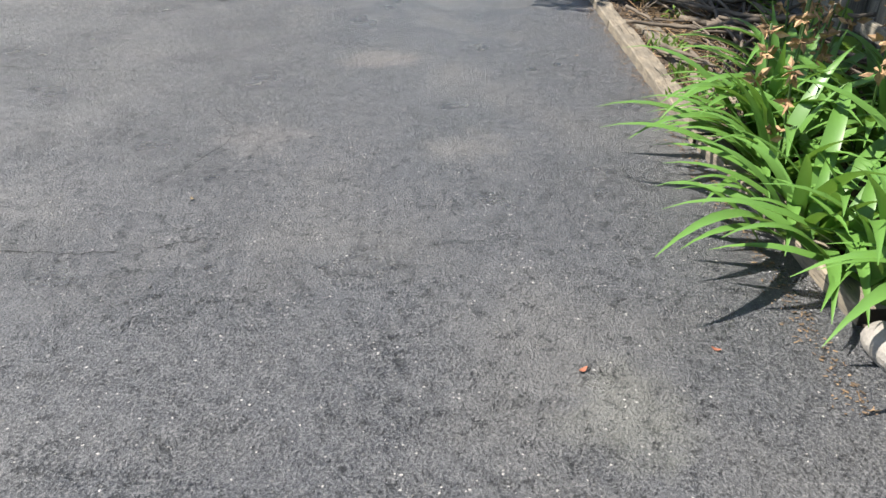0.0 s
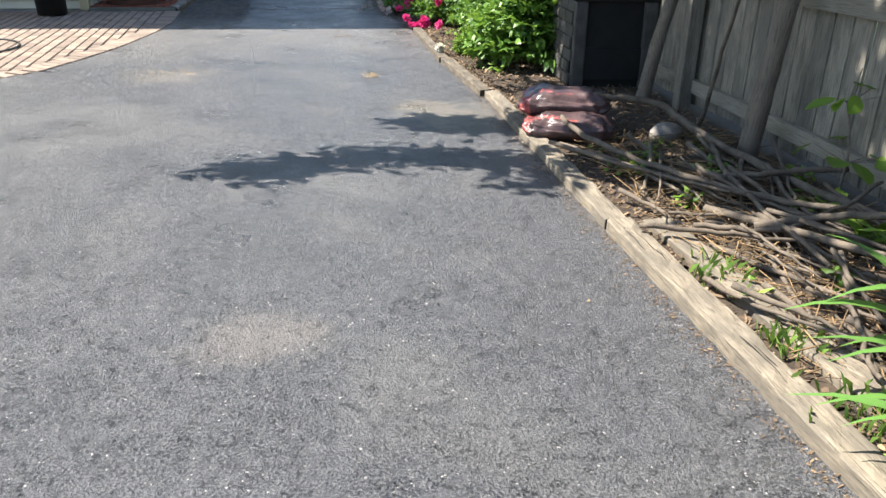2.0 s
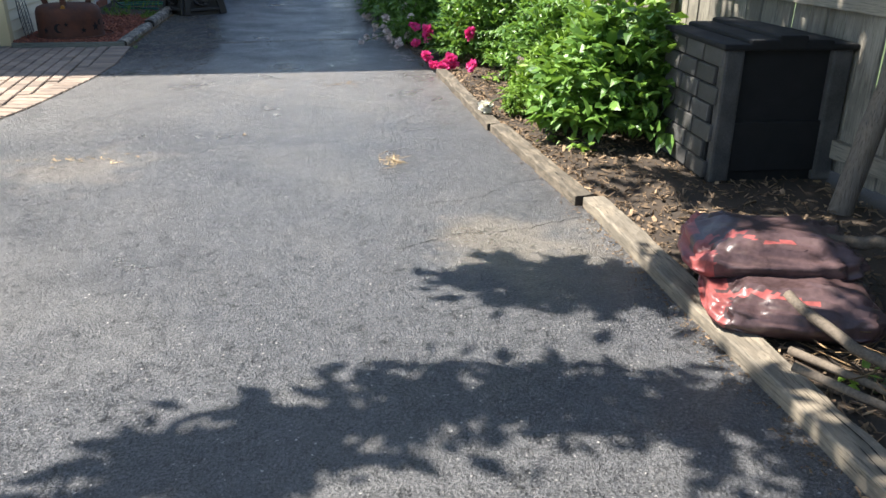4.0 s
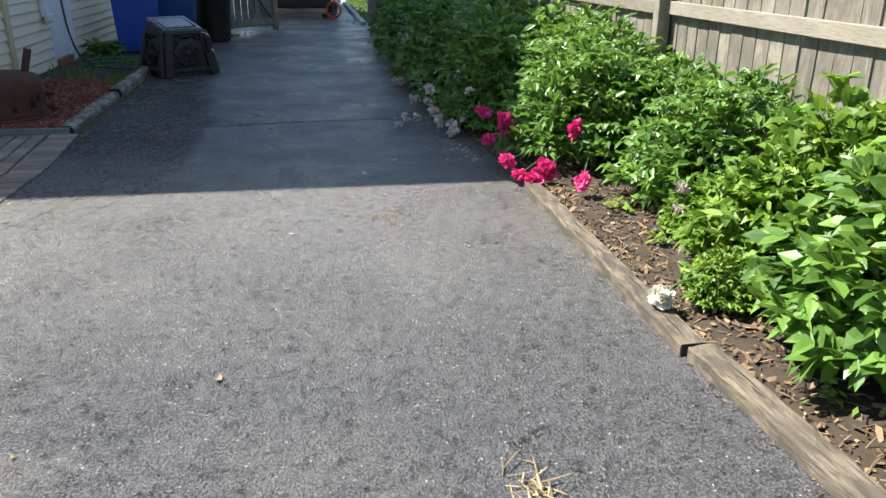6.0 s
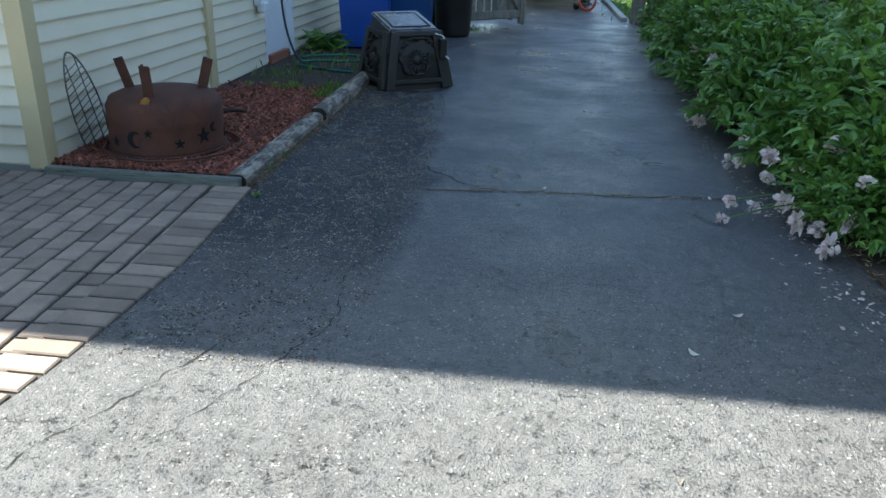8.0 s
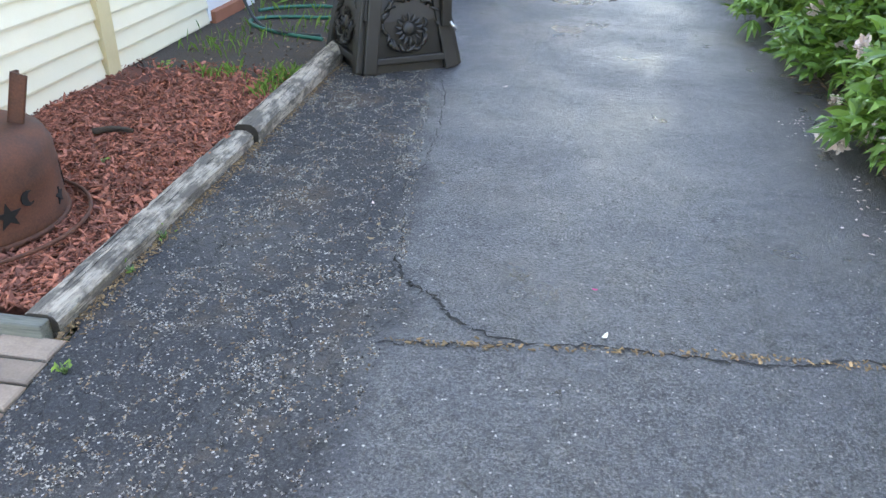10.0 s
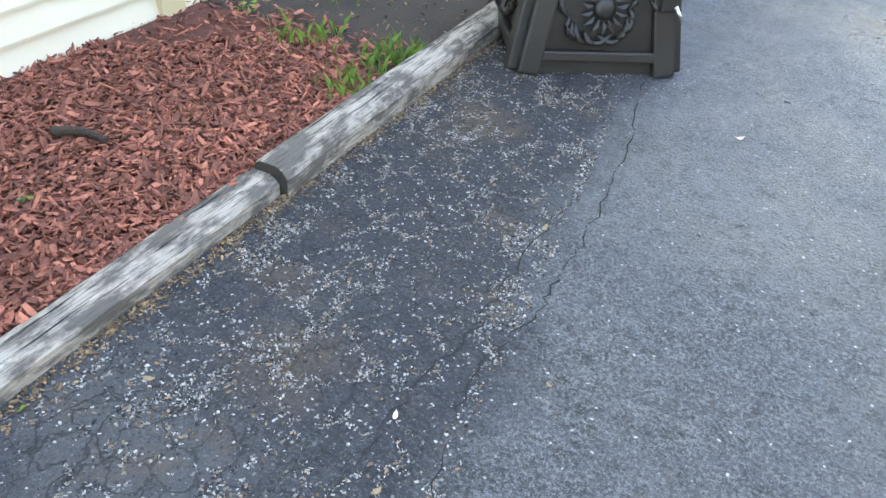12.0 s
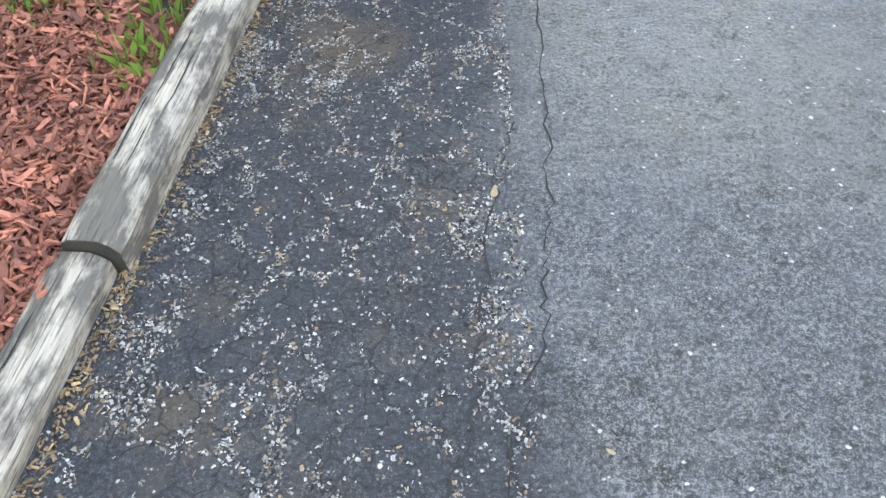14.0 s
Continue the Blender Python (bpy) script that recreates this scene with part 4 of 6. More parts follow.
            tube(bm, pts, [0.005 + 0.0065 * math.sin(math.pi * q / (len(pts) - 1)) for q in range(len(pts))], 6)
            part("leaf_relief", bm, BLACK_PLASTIC, ob)
    bm = bmesh.new()
    lid = [bm.verts.new(v) for v in ((-0.215, -0.215, 0.44), (0.215, -0.215, 0.44), (0.215, 0.215, 0.543), (-0.215, 0.215, 0.543))]
    f = bm.faces.new(lid)
    r = bmesh.ops.extrude_face_region(bm, geom=[f])
    bmesh.ops.translate(bm, vec=(0, 0, 0.035), verts=[v for v in r["geom"] if isinstance(v, bmesh.types.BMVert)])
    bmesh.ops.recalc_face_normals(bm, faces=bm.faces[:])
    bmesh.ops.bevel(bm, geom=bm.edges[:], offset=0.012, segments=2, affect="EDGES")
    lid = part("lid", bm, LID_PLASTIC, c, "flat black lid with the sky's reflection painted grey")
    bm = bmesh.new()
    for x0, x1, y0, y1 in ((-0.165, 0.165, -0.17, -0.158), (-0.165, 0.165, 0.158, 0.17), (-0.17, -0.158, -0.165, 0.165), (0.158, 0.17, -0.165, 0.165)):
        box(bm, x0, x1, y0, y1, -0.004, 0.006, 0.002, Matrix.Translation((0, 0, 0.526)) @ pose(0, 0, 0, 12.6, 0, 0))
    part("rim", bm, BLACK_PLASTIC, lid)
    bm = bmesh.new()
    tube(bm, smooth_line([(0.16, -0.262, 0.44), (0.22, -0.29, 0.42), (0.23, -0.30, 0.38)], 4), [0.006] * 9, 8)
    part("latch", bm, BRIGHT, c, "bright metal latch")
    bm = bmesh.new()
    box(bm, 0.19, 0.25, -0.315, -0.255, 0.24, 0.40, 0.01, None)
    part("catch", bm, BLACK_PLASTIC, c)
    bm = bmesh.new()
    tube(bm, [(0.24, -0.315, 0.265), (0.27, -0.335, 0.22)], [0.008, 0.006], 8)
    part("hook", bm, BRIGHT, c, "bright metal hook")


composter()


# ---- fire pit ----
def fire_pit():
    p = base("fire_pit", -2.37, 6.845, 0.056, "rusty upturned steel fire pit with star cut-outs and three legs", "fire pit")
    R = 0.31
    bm = bmesh.new()
    lathe(bm, [(R, 0.0), (R + 0.006, 0.02), (R, 0.04), (R, 0.16), (R + 0.004, 0.175), (R, 0.19), (R, 0.24), (R - 0.02, 0.285), (R - 0.07, 0.307), (0.12, 0.318), (0.01, 0.32)], 48)
    part("drum", bm, RUST, p)
    bm = bmesh.new()
    pts = [(0.045 + (R + 0.055) * math.cos(a * math.tau / 40), -0.03 + (R + 0.055) * math.sin(a * math.tau / 40), 0.014) for a in range(41)]
    tube(bm, pts, [0.007] * 41, 8)
    part("ground_ring", bm, RUST, p, "thin rusty ring on the mulch")
    bm = bmesh.new()
    lathe(bm, [(R - 0.02, -0.006), (R + 0.012, -0.006), (R + 0.012, 0.008), (R, 0.012)], 40)
    part("base_plate", bm, RUST, p)
    for a in (172, 276, 36):
        bm = bmesh.new()
        box(bm, -0.028, 0.028, -0.006, 0.006, 0.0, 0.20, 0.003)
        box(bm, -0.028, -0.018, -0.006, 0.030, 0.0, 0.20, 0.002)
        ob = part("leg", bm, RUST, p)
        ob.matrix_basis = pose(0.205 * math.cos(radians(a)), 0.205 * math.sin(radians(a)), 0.28, 10 * -math.sin(radians(a)), 18 * math.cos(radians(a)), 0)
    bm = bmesh.new()
    tube(bm, [(0.028, -0.250, 0.303), (0.032, -0.285, 0.292)], [0.018, 0.022], 10)
    part("heat_mark", bm, plain("yellow_rust", (0.30, 0.13, 0.02), (0.45, 0.22, 0.04), 0.8), p, "yellow-orange rust spot")
    # stars and moons: near-black plates on the wall paint the shade inside the cut-outs
    for n in range(15):
        a = -170 + n * 23 + (5, -4, 2)[n % 3]
        bm = bmesh.new()
        s = (0.046, 0.026, 0.032)[n % 3]
        dz = (0.10, 0.135, 0.075)[n % 3]
        if n % 4 == 3:
            ring = [(s * math.cos(t), s * math.sin(t)) for t in [radians(60 + q * 30) for q in range(9)]]
            ring += [(0.55 * s * math.cos(t) + 0.012, 0.75 * s * math.sin(t)) for t in [radians(300 - q * 30) for q in range(9)]]
        else:
            ring = [((s if q % 2 == 0 else s * 0.42) * math.sin(q * math.pi / 5), (s if q % 2 == 0 else s * 0.42) * math.cos(q * math.pi / 5)) for q in range(10)]
        m = pose(0, 0, 0, 0, 0, a + 90)
        vs = [bm.verts.new(m @ Vector((u, -math.sqrt((R + 0.0035) ** 2 - u * u), dz + w))) for u, w in ring]
        bm.faces.new(vs)
        r = bmesh.ops.extrude_face_region(bm, geom=bm.faces[:])
        bmesh.ops.translate(bm, vec=m.to_3x3() @ Vector((0, 0.004, 0)), verts=[v for v in r["geom"] if isinstance(v, bmesh.types.BMVert)])
        bmesh.ops.recalc_face_normals(bm, faces=bm.faces[:])
        part("star_cutout", bm, HOLE_SHADE, p, "near-black plate painting the shade in a star or moon cut-out")


fire_pit()

# grill rack against the siding
rack = base("grill_rack", -2.755, 6.79, 0.045, "rounded wire grill rack leaning against the cream siding", "grill rack", turn=90)
bm = bmesh.new()
outline = smooth_line([(-0.13, 0, 0.0), (-0.15, 0, 0.2), (-0.10, 0, 0.40), (0.0, 0, 0.50), (0.10, 0, 0.40), (0.15, 0, 0.2), (0.13, 0, 0.0)], 5)
tube(bm, outline, [0.005] * len(outline), 6)
ob = part("rim", bm, METAL, rack)
ob.matrix_basis = pose(0, 0, 0, 0, -20, 0) @ Matrix.Diagonal((0.9, 1, 1.15, 1))
for k in range(13):
    z = 0.03 + k * 0.033
    w = 0.145 * math.sqrt(max(0.02, 1 - (z / 0.5) ** 3))
    bm = bmesh.new()
    tube(bm, [(-w, 0, z), (w, 0, z)], [0.0028] * 2, 5)
    ob = part("wire", bm, METAL, rack)
    ob.matrix_basis = pose(0, 0, 0, 0, -20, 0) @ Matrix.Diagonal((0.9, 1, 1.15, 1))
for x in (-0.05, 0.05):
    bm = bmesh.new()
    tube(bm, [(x, -0.004, 0.0), (x, -0.004, 0.46)], [0.004] * 2, 5)
    ob = part("wire", bm, METAL, rack)
    ob.matrix_basis = pose(0, 0, 0, 0, -20, 0) @ Matrix.Diagonal((0.9, 1, 1.15, 1))


# ---- pots by the front wall ----
def pot(name, x, y, r0, r1, h, material, label):
    bm = bmesh.new()
    lathe(bm, [(r0, 0.0), (r1 * 0.985, h * 0.86), (r1 * 1.04, h * 0.87), (r1 * 1.05, h), (r1 * 0.95, h), (r1 * 0.93, h * 0.8)], 28)
    t = base(name, x, y, 0.02, label, "plant pot")
    part("pot", bm, material, t)
    bm = bmesh.new()
    lathe(bm, [(0.01, h * 0.82), (r1 * 0.935, h * 0.82), (r1 * 0.935, h * 0.80)], 28)
    part("soil", bm, SOIL, t)


pot("flower_pot", -3.12, 5.93, 0.165, 0.18, 0.36, BLACK_PLASTIC, "black plastic nursery pot on brick pavers")
pot("flower_pot", -4.05, 5.75, 0.16, 0.19, 0.36, BLACK_PLASTIC, "black plastic nursery pot on brick pavers")
pot("flower_pot", -4.65, 5.85, 0.13, 0.19, 0.25, TERRACOTTA, "terracotta flower pot on brick pavers")

bm = bmesh.new()
tube(bm, [(0.56 * math.cos(k * math.tau / 48), 0.56 * math.sin(k * math.tau / 48), 0.0) for k in range(49)], [0.009] * 49, 6)
hoop = part("hoop", bm, HOSE_BLACK, None)
hoop.matrix_world = pose(-3.29, 3.5, 0.02)
tagged(hoop, "thin dark hoop lying on brick pavers", "hoop")

# ---- bins behind the composter ----
def wheelie(name, x, y, turn, material, label, w=0.58, d=0.62, h=1.02):
    c = base(name, x, y, 0.02, label, "wheeled bin", "bins beside the house", turn=turn)
    bm = bmesh.new()
    rings = []
    for z, k in ((0.02, 0.80), (0.10, 0.82), (0.40, 0.88), (0.92, 0.98), (0.93, 1.03), (h, 1.03)):
        rings.append([bm.verts.new((sx * w / 2 * k, sy * d / 2 * k, z)) for sx, sy in ((-1, -1), (1, -1), (1, 1), (-1, 1))])
    for a, b in zip(rings, rings[1:]):
        for q in range(4):
            bm.faces.new((a[q], a[(q + 1) % 4], b[(q + 1) % 4], b[q]))
    bm.faces.new(rings[0][::-1])
    bm.faces.new(rings[-1])
    bmesh.ops.bevel(bm, geom=[e for e in bm.edges if abs(e.verts[0].co.z - e.verts[1].co.z) > 0.005], offset=0.03, segments=2, affect="EDGES")
    part("body", bm, material, c)
    bm = bmesh.new()
    box(bm, -w / 2 * 1.05, w / 2 * 1.05, -d / 2 * 1.08, d / 2 * 1.05, h, h + 0.07, 0.03)
    part("lid", bm, material, c)
    for s in (-1, 1):
        bm = bmesh.new()
        lathe(bm, [(0.09, -0.022), (0.10, -0.01), (0.10, 0.01), (0.09, 0.022)], 20, pose(s * w * 0.40, d * 0.42, 0.08, 0, 90, 0))
        part("wheel", bm, RUBBER, c)
    bm = bmesh.new()
    tube(bm, [(-w * 0.36, d / 2 * 1.12, h - 0.03), (w * 0.36, d / 2 * 1.12, h - 0.03)], [0.014] * 2, 8)
    part("handle", bm, material, c)


wheelie("wheeled_bin", -2.22, 11.32, 8, BLUE_PLASTIC, "bright blue plastic wheeled recycling bin")
wheelie("wheeled_bin", -1.85, 12.0, 4, BLUE_DARK, "dull dark blue plastic wheeled bin")
bm = bmesh.new()
lathe(bm, [(0.20, 0.0), (0.215, 0.05), (0.255, 0.75), (0.275, 0.77), (0.275, 0.81), (0.25, 0.82)], 32)
t = base("rubbish_bin", -1.42, 12.68, 0.0, "round dark brown plastic rubbish bin", "rubbish bin", "bins beside the house")
part("body", bm, BROWN_PLASTIC, t)
bm = bmesh.new()
lathe(bm, [(0.285, 0.80), (0.29, 0.84), (0.24, 0.88), (0.05, 0.90)], 32)
part("lid", bm, BROWN_PLASTIC, t)
bm = bmesh.new()
lathe(bm, [(0.19, 0.0), (0.20, 0.05), (0.24, 0.62), (0.26, 0.64), (0.25, 0.66)], 32)
t = base("rubbish_bin", -1.62, 13.2, 0.0, "black plastic rubbish bin behind the others", "rubbish bin", "bins beside the house")
part("body", bm, BLACK_PLASTIC, t)
# ---- hose, meter cover, cable ----
bm = bmesh.new()
pts = smooth_line([(-1.95, 9.55, 0.035), (-2.15, 9.6, 0.035), (-2.45, 9.75, 0.035), (-2.58, 9.95, 0.035), (-2.4, 10.1, 0.035), (-2.1, 10.15, 0.035), (-1.95, 10.35, 0.036), (-2.2, 10.5, 0.036), (-2.5, 10.4, 0.036), (-2.62, 10.2, 0.045)], 6)
tube(bm, pts, [0.0125] * len(pts), 8)
t = tagged(part("garden_hose", bm, HOSE_GREEN, None), "green garden hose coiled loosely on bare soil", "hose")
bm = bmesh.new()
pts = smooth_line([(-2.78, 9.98, 1.5), (-2.74, 10.0, 0.9), (-2.70, 10.0, 0.4), (-2.60, 9.95, 0.12), (-2.42, 9.75, 0.045), (-2.2, 9.62, 0.04), (-1.98, 9.62, 0.04)], 6)
tube(bm, pts, [0.011] * len(pts), 8)
tagged(part("black_hose", bm, HOSE_BLACK, None), "black hose hanging down the wall to the soil", "hose")
bm = bmesh.new()
box(bm, -0.035, 0.035, -0.08, 0.08, -0.09, 0.09, 0.012)
box(bm, -0.02, 0.05, -0.05, 0.09, -0.15, -0.06, 0.02)
ob = part("outlet_cover", bm, WHITE_PLASTIC, None)
ob.matrix_world = pose(HX + 0.055, 9.62, 0.66)
tagged(ob, "white plastic outlet cover on the siding", "outlet cover")

# ---- car and hand truck beyond the gate ----


def car():
    c = base("car", -0.35, 17.2, 0.0, "black parked car seen from behind in shade", "car")
    bm = bmesh.new()
    prof = [(0.0, 0.20), (-0.02, 0.60), (0.06, 0.98), (0.62, 1.42), (2.3, 1.46), (3.2, 1.02), (4.3, 0.92), (4.45, 0.55), (4.4, 0.20)]
    rings = []
    for x, k in ((-0.86, 0.96), (-0.80, 1.0), (0.80, 1.0), (0.86, 0.96)):
        rings.append([bm.verts.new((x * (1 if z < 1.0 else 0.82), y, 0.3 + (z - 0.3) * k)) for y, z in prof])
    for a, b in zip(rings, rings[1:]):
        for q in range(len(prof)):
            r = (q + 1) % len(prof)
            bm.faces.new((a[q], a[r], b[r], b[q]))
    bm.faces.new(rings[0])
    bm.faces.new(rings[-1][::-1])
    bmesh.ops.recalc_face_normals(bm, faces=bm.faces[:])
    bmesh.ops.bevel(bm, geom=bm.edges[:], offset=0.035, segments=2, affect="EDGES")
    part("body", bm, CAR_PAINT, c)
    bm = bmesh.new()
    box(bm, -0.84, 0.84, -0.10, 0.16, 0.17, 0.58, 0.04)
    part("bumper", bm, BLACK_PLASTIC, c)
    bm = bmesh.new()
    box(bm, -0.16, 0.16, -0.115, -0.100, 0.60, 0.76, 0.004)
    plate = part("number_plate", bm, WHITE_PLASTIC, c, "white number plate")
    bm = bmesh.new()
    box(bm, -0.11, 0.11, -0.122, -0.116, 0.65, 0.71, 0.002)
    part("plate_print", bm, BLUE_DARK, plate)
    for s in (-1, 1):
        bm = bmesh.new()
        box(bm, s * 0.70 - 0.11, s * 0.70 + 0.11, -0.04, 0.05, 0.66, 0.84, 0.02)
        part("tail_lamp", bm, TERRACOTTA, c, "dark red tail lamp")
        for y in (0.85, 3.55):
            bm = bmesh.new()
            lathe(bm, [(0.20, -0.1), (0.31, -0.095), (0.325, -0.05), (0.325, 0.05), (0.31, 0.095), (0.20, 0.1)], 28, pose(s * 0.78, y, 0.325, 0, 90, 0))
            w = part("wheel", bm, RUBBER, c)
            bm = bmesh.new()
            lathe(bm, [(0.19, -0.105), (0.19, 0.105)], 20, pose(s * 0.78, y, 0.325, 0, 90, 0))
            part("rim", bm, METAL, w)
    bm = bmesh.new()
    vs = [bm.verts.new(v) for v in ((-0.62, 0.16, 1.04), (0.62, 0.16, 1.04), (0.54, 0.56, 1.36), (-0.54, 0.56, 1.36))]
    bm.faces.new(vs)
    r = bmesh.ops.extrude_face_region(bm, geom=bm.faces[:])
    bmesh.ops.translate(bm, vec=(0, -0.02, 0.015), verts=[v for v in r["geom"] if isinstance(v, bmesh.types.BMVert)])
    bmesh.ops.recalc_face_normals(bm, faces=bm.faces[:])
    part("rear_window", bm, GLASS_DARK, c)


car()
truck = base("hand_truck", 0.42, 16.75, 0.0, "small trolley with an orange-red wheel and white frame", "trolley")
bm = bmesh.new()
pts = [(0.0, 0.15 * math.cos(a * math.tau / 28), 0.165 + 0.15 * math.sin(a * math.tau / 28)) for a in range(29)]
tube(bm, pts, [0.022] * 29, 8)
w = part("wheel", bm, RED_PLASTIC, truck, "orange-red wheel ring")
w.matrix_basis = pose(0, 0, 0, 0, 0, 62)
bm = bmesh.new()
for k in range(5):
    a = k * math.tau / 5
    tube(bm, [(0, 0, 0.165), (0, 0.14 * math.cos(a), 0.165 + 0.14 * math.sin(a))], [0.012, 0.009], 6)
sp = part("spokes", bm, METAL, w)
bm = bmesh.new()
tube(bm, [(0.0, 0.0, 0.165), (0.03, 0.03, 0.6), (0.03, 0.06, 1.0)], [0.02, 0.022, 0.022], 8)
part("frame", bm, METAL, truck)
bm = bmesh.new()
box(bm, -0.04, 0.15, 0.0, 0.10, 0.30, 0.52, 0.02)
part("box", bm, WHITE_PLASTIC, truck, "white plastic box")
bm = bmesh.new()
lathe(bm, [(0.05, -0.02), (0.06, 0), (0.05, 0.02)], 16, pose(-0.18, 0.1, 0.06, 0, 90, 60))
part("caster", bm, RUBBER, truck)
bm = bmesh.new()
box(bm, -0.2, 0.05, 0.06, 0.1, 0.08, 0.12, 0.01)
part("axle", bm, METAL, truck)
# kerb between driveway and lawn
bm = bmesh.new()
box(bm, -0.05, 0.05, -5.2, 5.2, -0.1, 0.06, 0.015)
ob = part("kerb", bm, CONCRETE, None)
ob.matrix_world = pose(0.85, 20.4, 0, 0, 0, 0.7)
tagged(ob, "low pale concrete kerb beside the lawn", "kerb", kind="structure")


# ---- compost box by the fence ----
def box_bin():
    c = base("compost_box", 2.31, 1.80, 0.012, "black plastic compost box with block-embossed sides", "compost bin", turn=-3)
    W, D, H = 0.33, 0.34, 0.66
    bm = bmesh.new()
    rings = []
    for z, k in ((0, 1.0), (0.10, 1.0), (H, 0.93)):
        rings.append([bm.verts.new((sx * W * k, sy * D * k, z)) for sx, sy in ((-1, -1), (1, -1), (1, 1), (-1, 1))])
    for a, b in zip(rings, rings[1:]):
        for q in range(4):
            bm.faces.new((a[q], a[(q + 1) % 4], b[(q + 1) % 4], b[q]))
    bm.faces.new(rings[0][::-1])
    bm.faces.new(rings[-1])
    bmesh.ops.bevel(bm, geom=[e for e in bm.edges if abs(e.verts[0].co.z - e.verts[1].co.z) > 0.05], offset=0.03, segments=3, affect="EDGES")
    part("body", bm, SHADED_BLACK, c)
    for col in range(3):
        for row in range(7):
            bm = bmesh.new()
            box(bm, -0.012, 0.012, -0.10, 0.10, -0.041, 0.041, 0.007)
            shift = 0.05 if row % 2 else -0.04
            ob = part("embossed_block", bm, BLOCK_LIT, c)
            z = 0.06 + row * 0.09
            ob.matrix_basis = pose(-W * (1 - 0.07 * z / H) - 0.004, -0.215 + col * 0.215 + shift * 0.6, z, 0, 2, 0)
    for sx in (-1, 1):
        bm = bmesh.new()
        box(bm, -0.05, 0.05, -0.03, 0.03, 0.0, 0.64, 0.015, Matrix.Translation((sx * (W - 0.06), -D - 0.005, 0)) @ pose(0, 0, 0, -2, 0, 0))
        part("corner_pillar", bm, BLOCK_LIT, c)
    bm = bmesh.new()
    box(bm, -0.24, 0.24, -0.02, 0.02, 0.05, 0.30, 0.01, Matrix.Translation((0, -D - 0.004, 0)) @ pose(0, 0, 0, -2, 0, 0))
    part("hatch", bm, SHADED_BLACK, c)
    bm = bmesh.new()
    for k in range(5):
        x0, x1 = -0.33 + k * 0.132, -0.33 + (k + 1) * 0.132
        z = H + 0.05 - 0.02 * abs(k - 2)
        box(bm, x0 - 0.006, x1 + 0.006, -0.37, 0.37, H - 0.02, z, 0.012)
    part("lid", bm, SHADED_BLACK, c, "slightly domed black lid")


# the box's black plastic again, lightened to paint sunlight on its side
BLOCK_LIT = plain("sunlit_black_plastic", (0.035, 0.034, 0.032), (0.11, 0.105, 0.10), 0.6, scale=9, fine=120, bumps=0.6, depth=0.004, per_object=0.3, own=False)
box_bin()


# ---- bags of mulch ----
def bag(x, y, z, turn, sx, sy, sz, seed, label, droop=0.0):
    bm = bmesh.new()
    bmesh.ops.create_uvsphere(bm, u_segments=72, v_segments=36, radius=1.0)
    for v in bm.verts:
        p = v.co.copy()
        q = Vector((math.copysign(abs(p.x) ** 0.5, p.x), math.copysign(abs(p.y) ** 0.5, p.y), math.copysign(abs(p.z) ** 0.8, p.z)))
        edge = max(abs(q.x), abs(q.y))
        h = 1 - 0.55 * edge ** 4
        w = noise.noise((p.x * 2.6, p.y * 2.6, p.z * 2 + seed)) * 0.22 + noise.noise((p.x * 7, p.y * 9, seed)) * 0.11 + abs(noise.noise((p.x * 4 + p.y * 9, p.y * 3 - p.x * 8, seed + 3))) * 0.22 - 0.05
        v.co = Vector((q.x * sx * (1 + w * 0.4), q.y * sy * (1 + w * 0.4), max(-0.9, (q.z * h + w)) * sz - droop * max(0, -q.x - 0.45) ** 2))
    for f in bm.faces:
        f.smooth = True
    b = base("mulch_bag", x, y, z, label, "bag", "bags of mulch", turn=turn)
    body = part("bag_body", bm, BAG_SKIN, b)
    # red print round the end and in a ragged band along the bag
    body.data.materials.append(BAG_RED)
    for f in body.data.polygons:
        u, v, w = f.center.x / sx, f.center.y / sy, f.center.z / sz
        k = 0.35 * noise.noise((u * 3, v * 3, seed)) + 0.18 * noise.noise((u * 11, v * 11, seed + 2))
        if u + k < -0.80 or (abs(v + 0.25 * u + k * 0.6 + 0.6) < 0.06 and u < 0.1):
            f.material_index = 1


bag(1.53, 0.06, 0.088, -20, 0.27, 0.20, 0.085, 3, "limp plastic mulch bag with red print lying on the bed")
bag(1.56, 0.27, 0.185, -17, 0.28, 0.21, 0.082, 8, "full plastic mulch bag with red print lying on another bag", 0.10)


# ---- sticks and branches ----
def stick(points, r0, r1, seed, label, name="branch"):
    rr = random.Random(seed)
    pts = smooth_line(points, 6)
    n = len(pts)
    pts = [p + Vector((rr.gauss(0, 0.004), rr.gauss(0, 0.004), rr.gauss(0, 0.003))) for p in pts]
    bm = bmesh.new()
    tube(bm, pts, [r0 + (r1 - r0) * k / (n - 1) for k in range(n)], 8, 0.08, rr)
    return tagged(part(name, bm, STICK, None), label, "branch", "brush pile")


LB = "bare dry grey-brown branch lying on the bed"
stick([(1.70, 0.20, 0.235), (1.92, 0.16, 0.22), (2.12, 0.08, 0.19), (2.21, -0.15, 0.12), (2.27, -0.7, 0.09), (2.40, -1.5, 0.09), (2.55, -2.4, 0.13)], 0.022, 0.024, 1, "thick curved bare grey branch across the brush pile")
stick([(1.45, -0.02, 0.16), (1.55, -0.35, 0.11), (1.75, -0.9, 0.11), (2.05, -1.3, 0.10), (2.3, -1.55, 0.12)], 0.017, 0.015, 2, LB)
stick([(1.85, -1.55, 0.07), (2.1, -1.62, 0.13), (2.35, -1.85, 0.22), (2.5, -2.25, 0.32)], 0.02, 0.012, 3, LB)
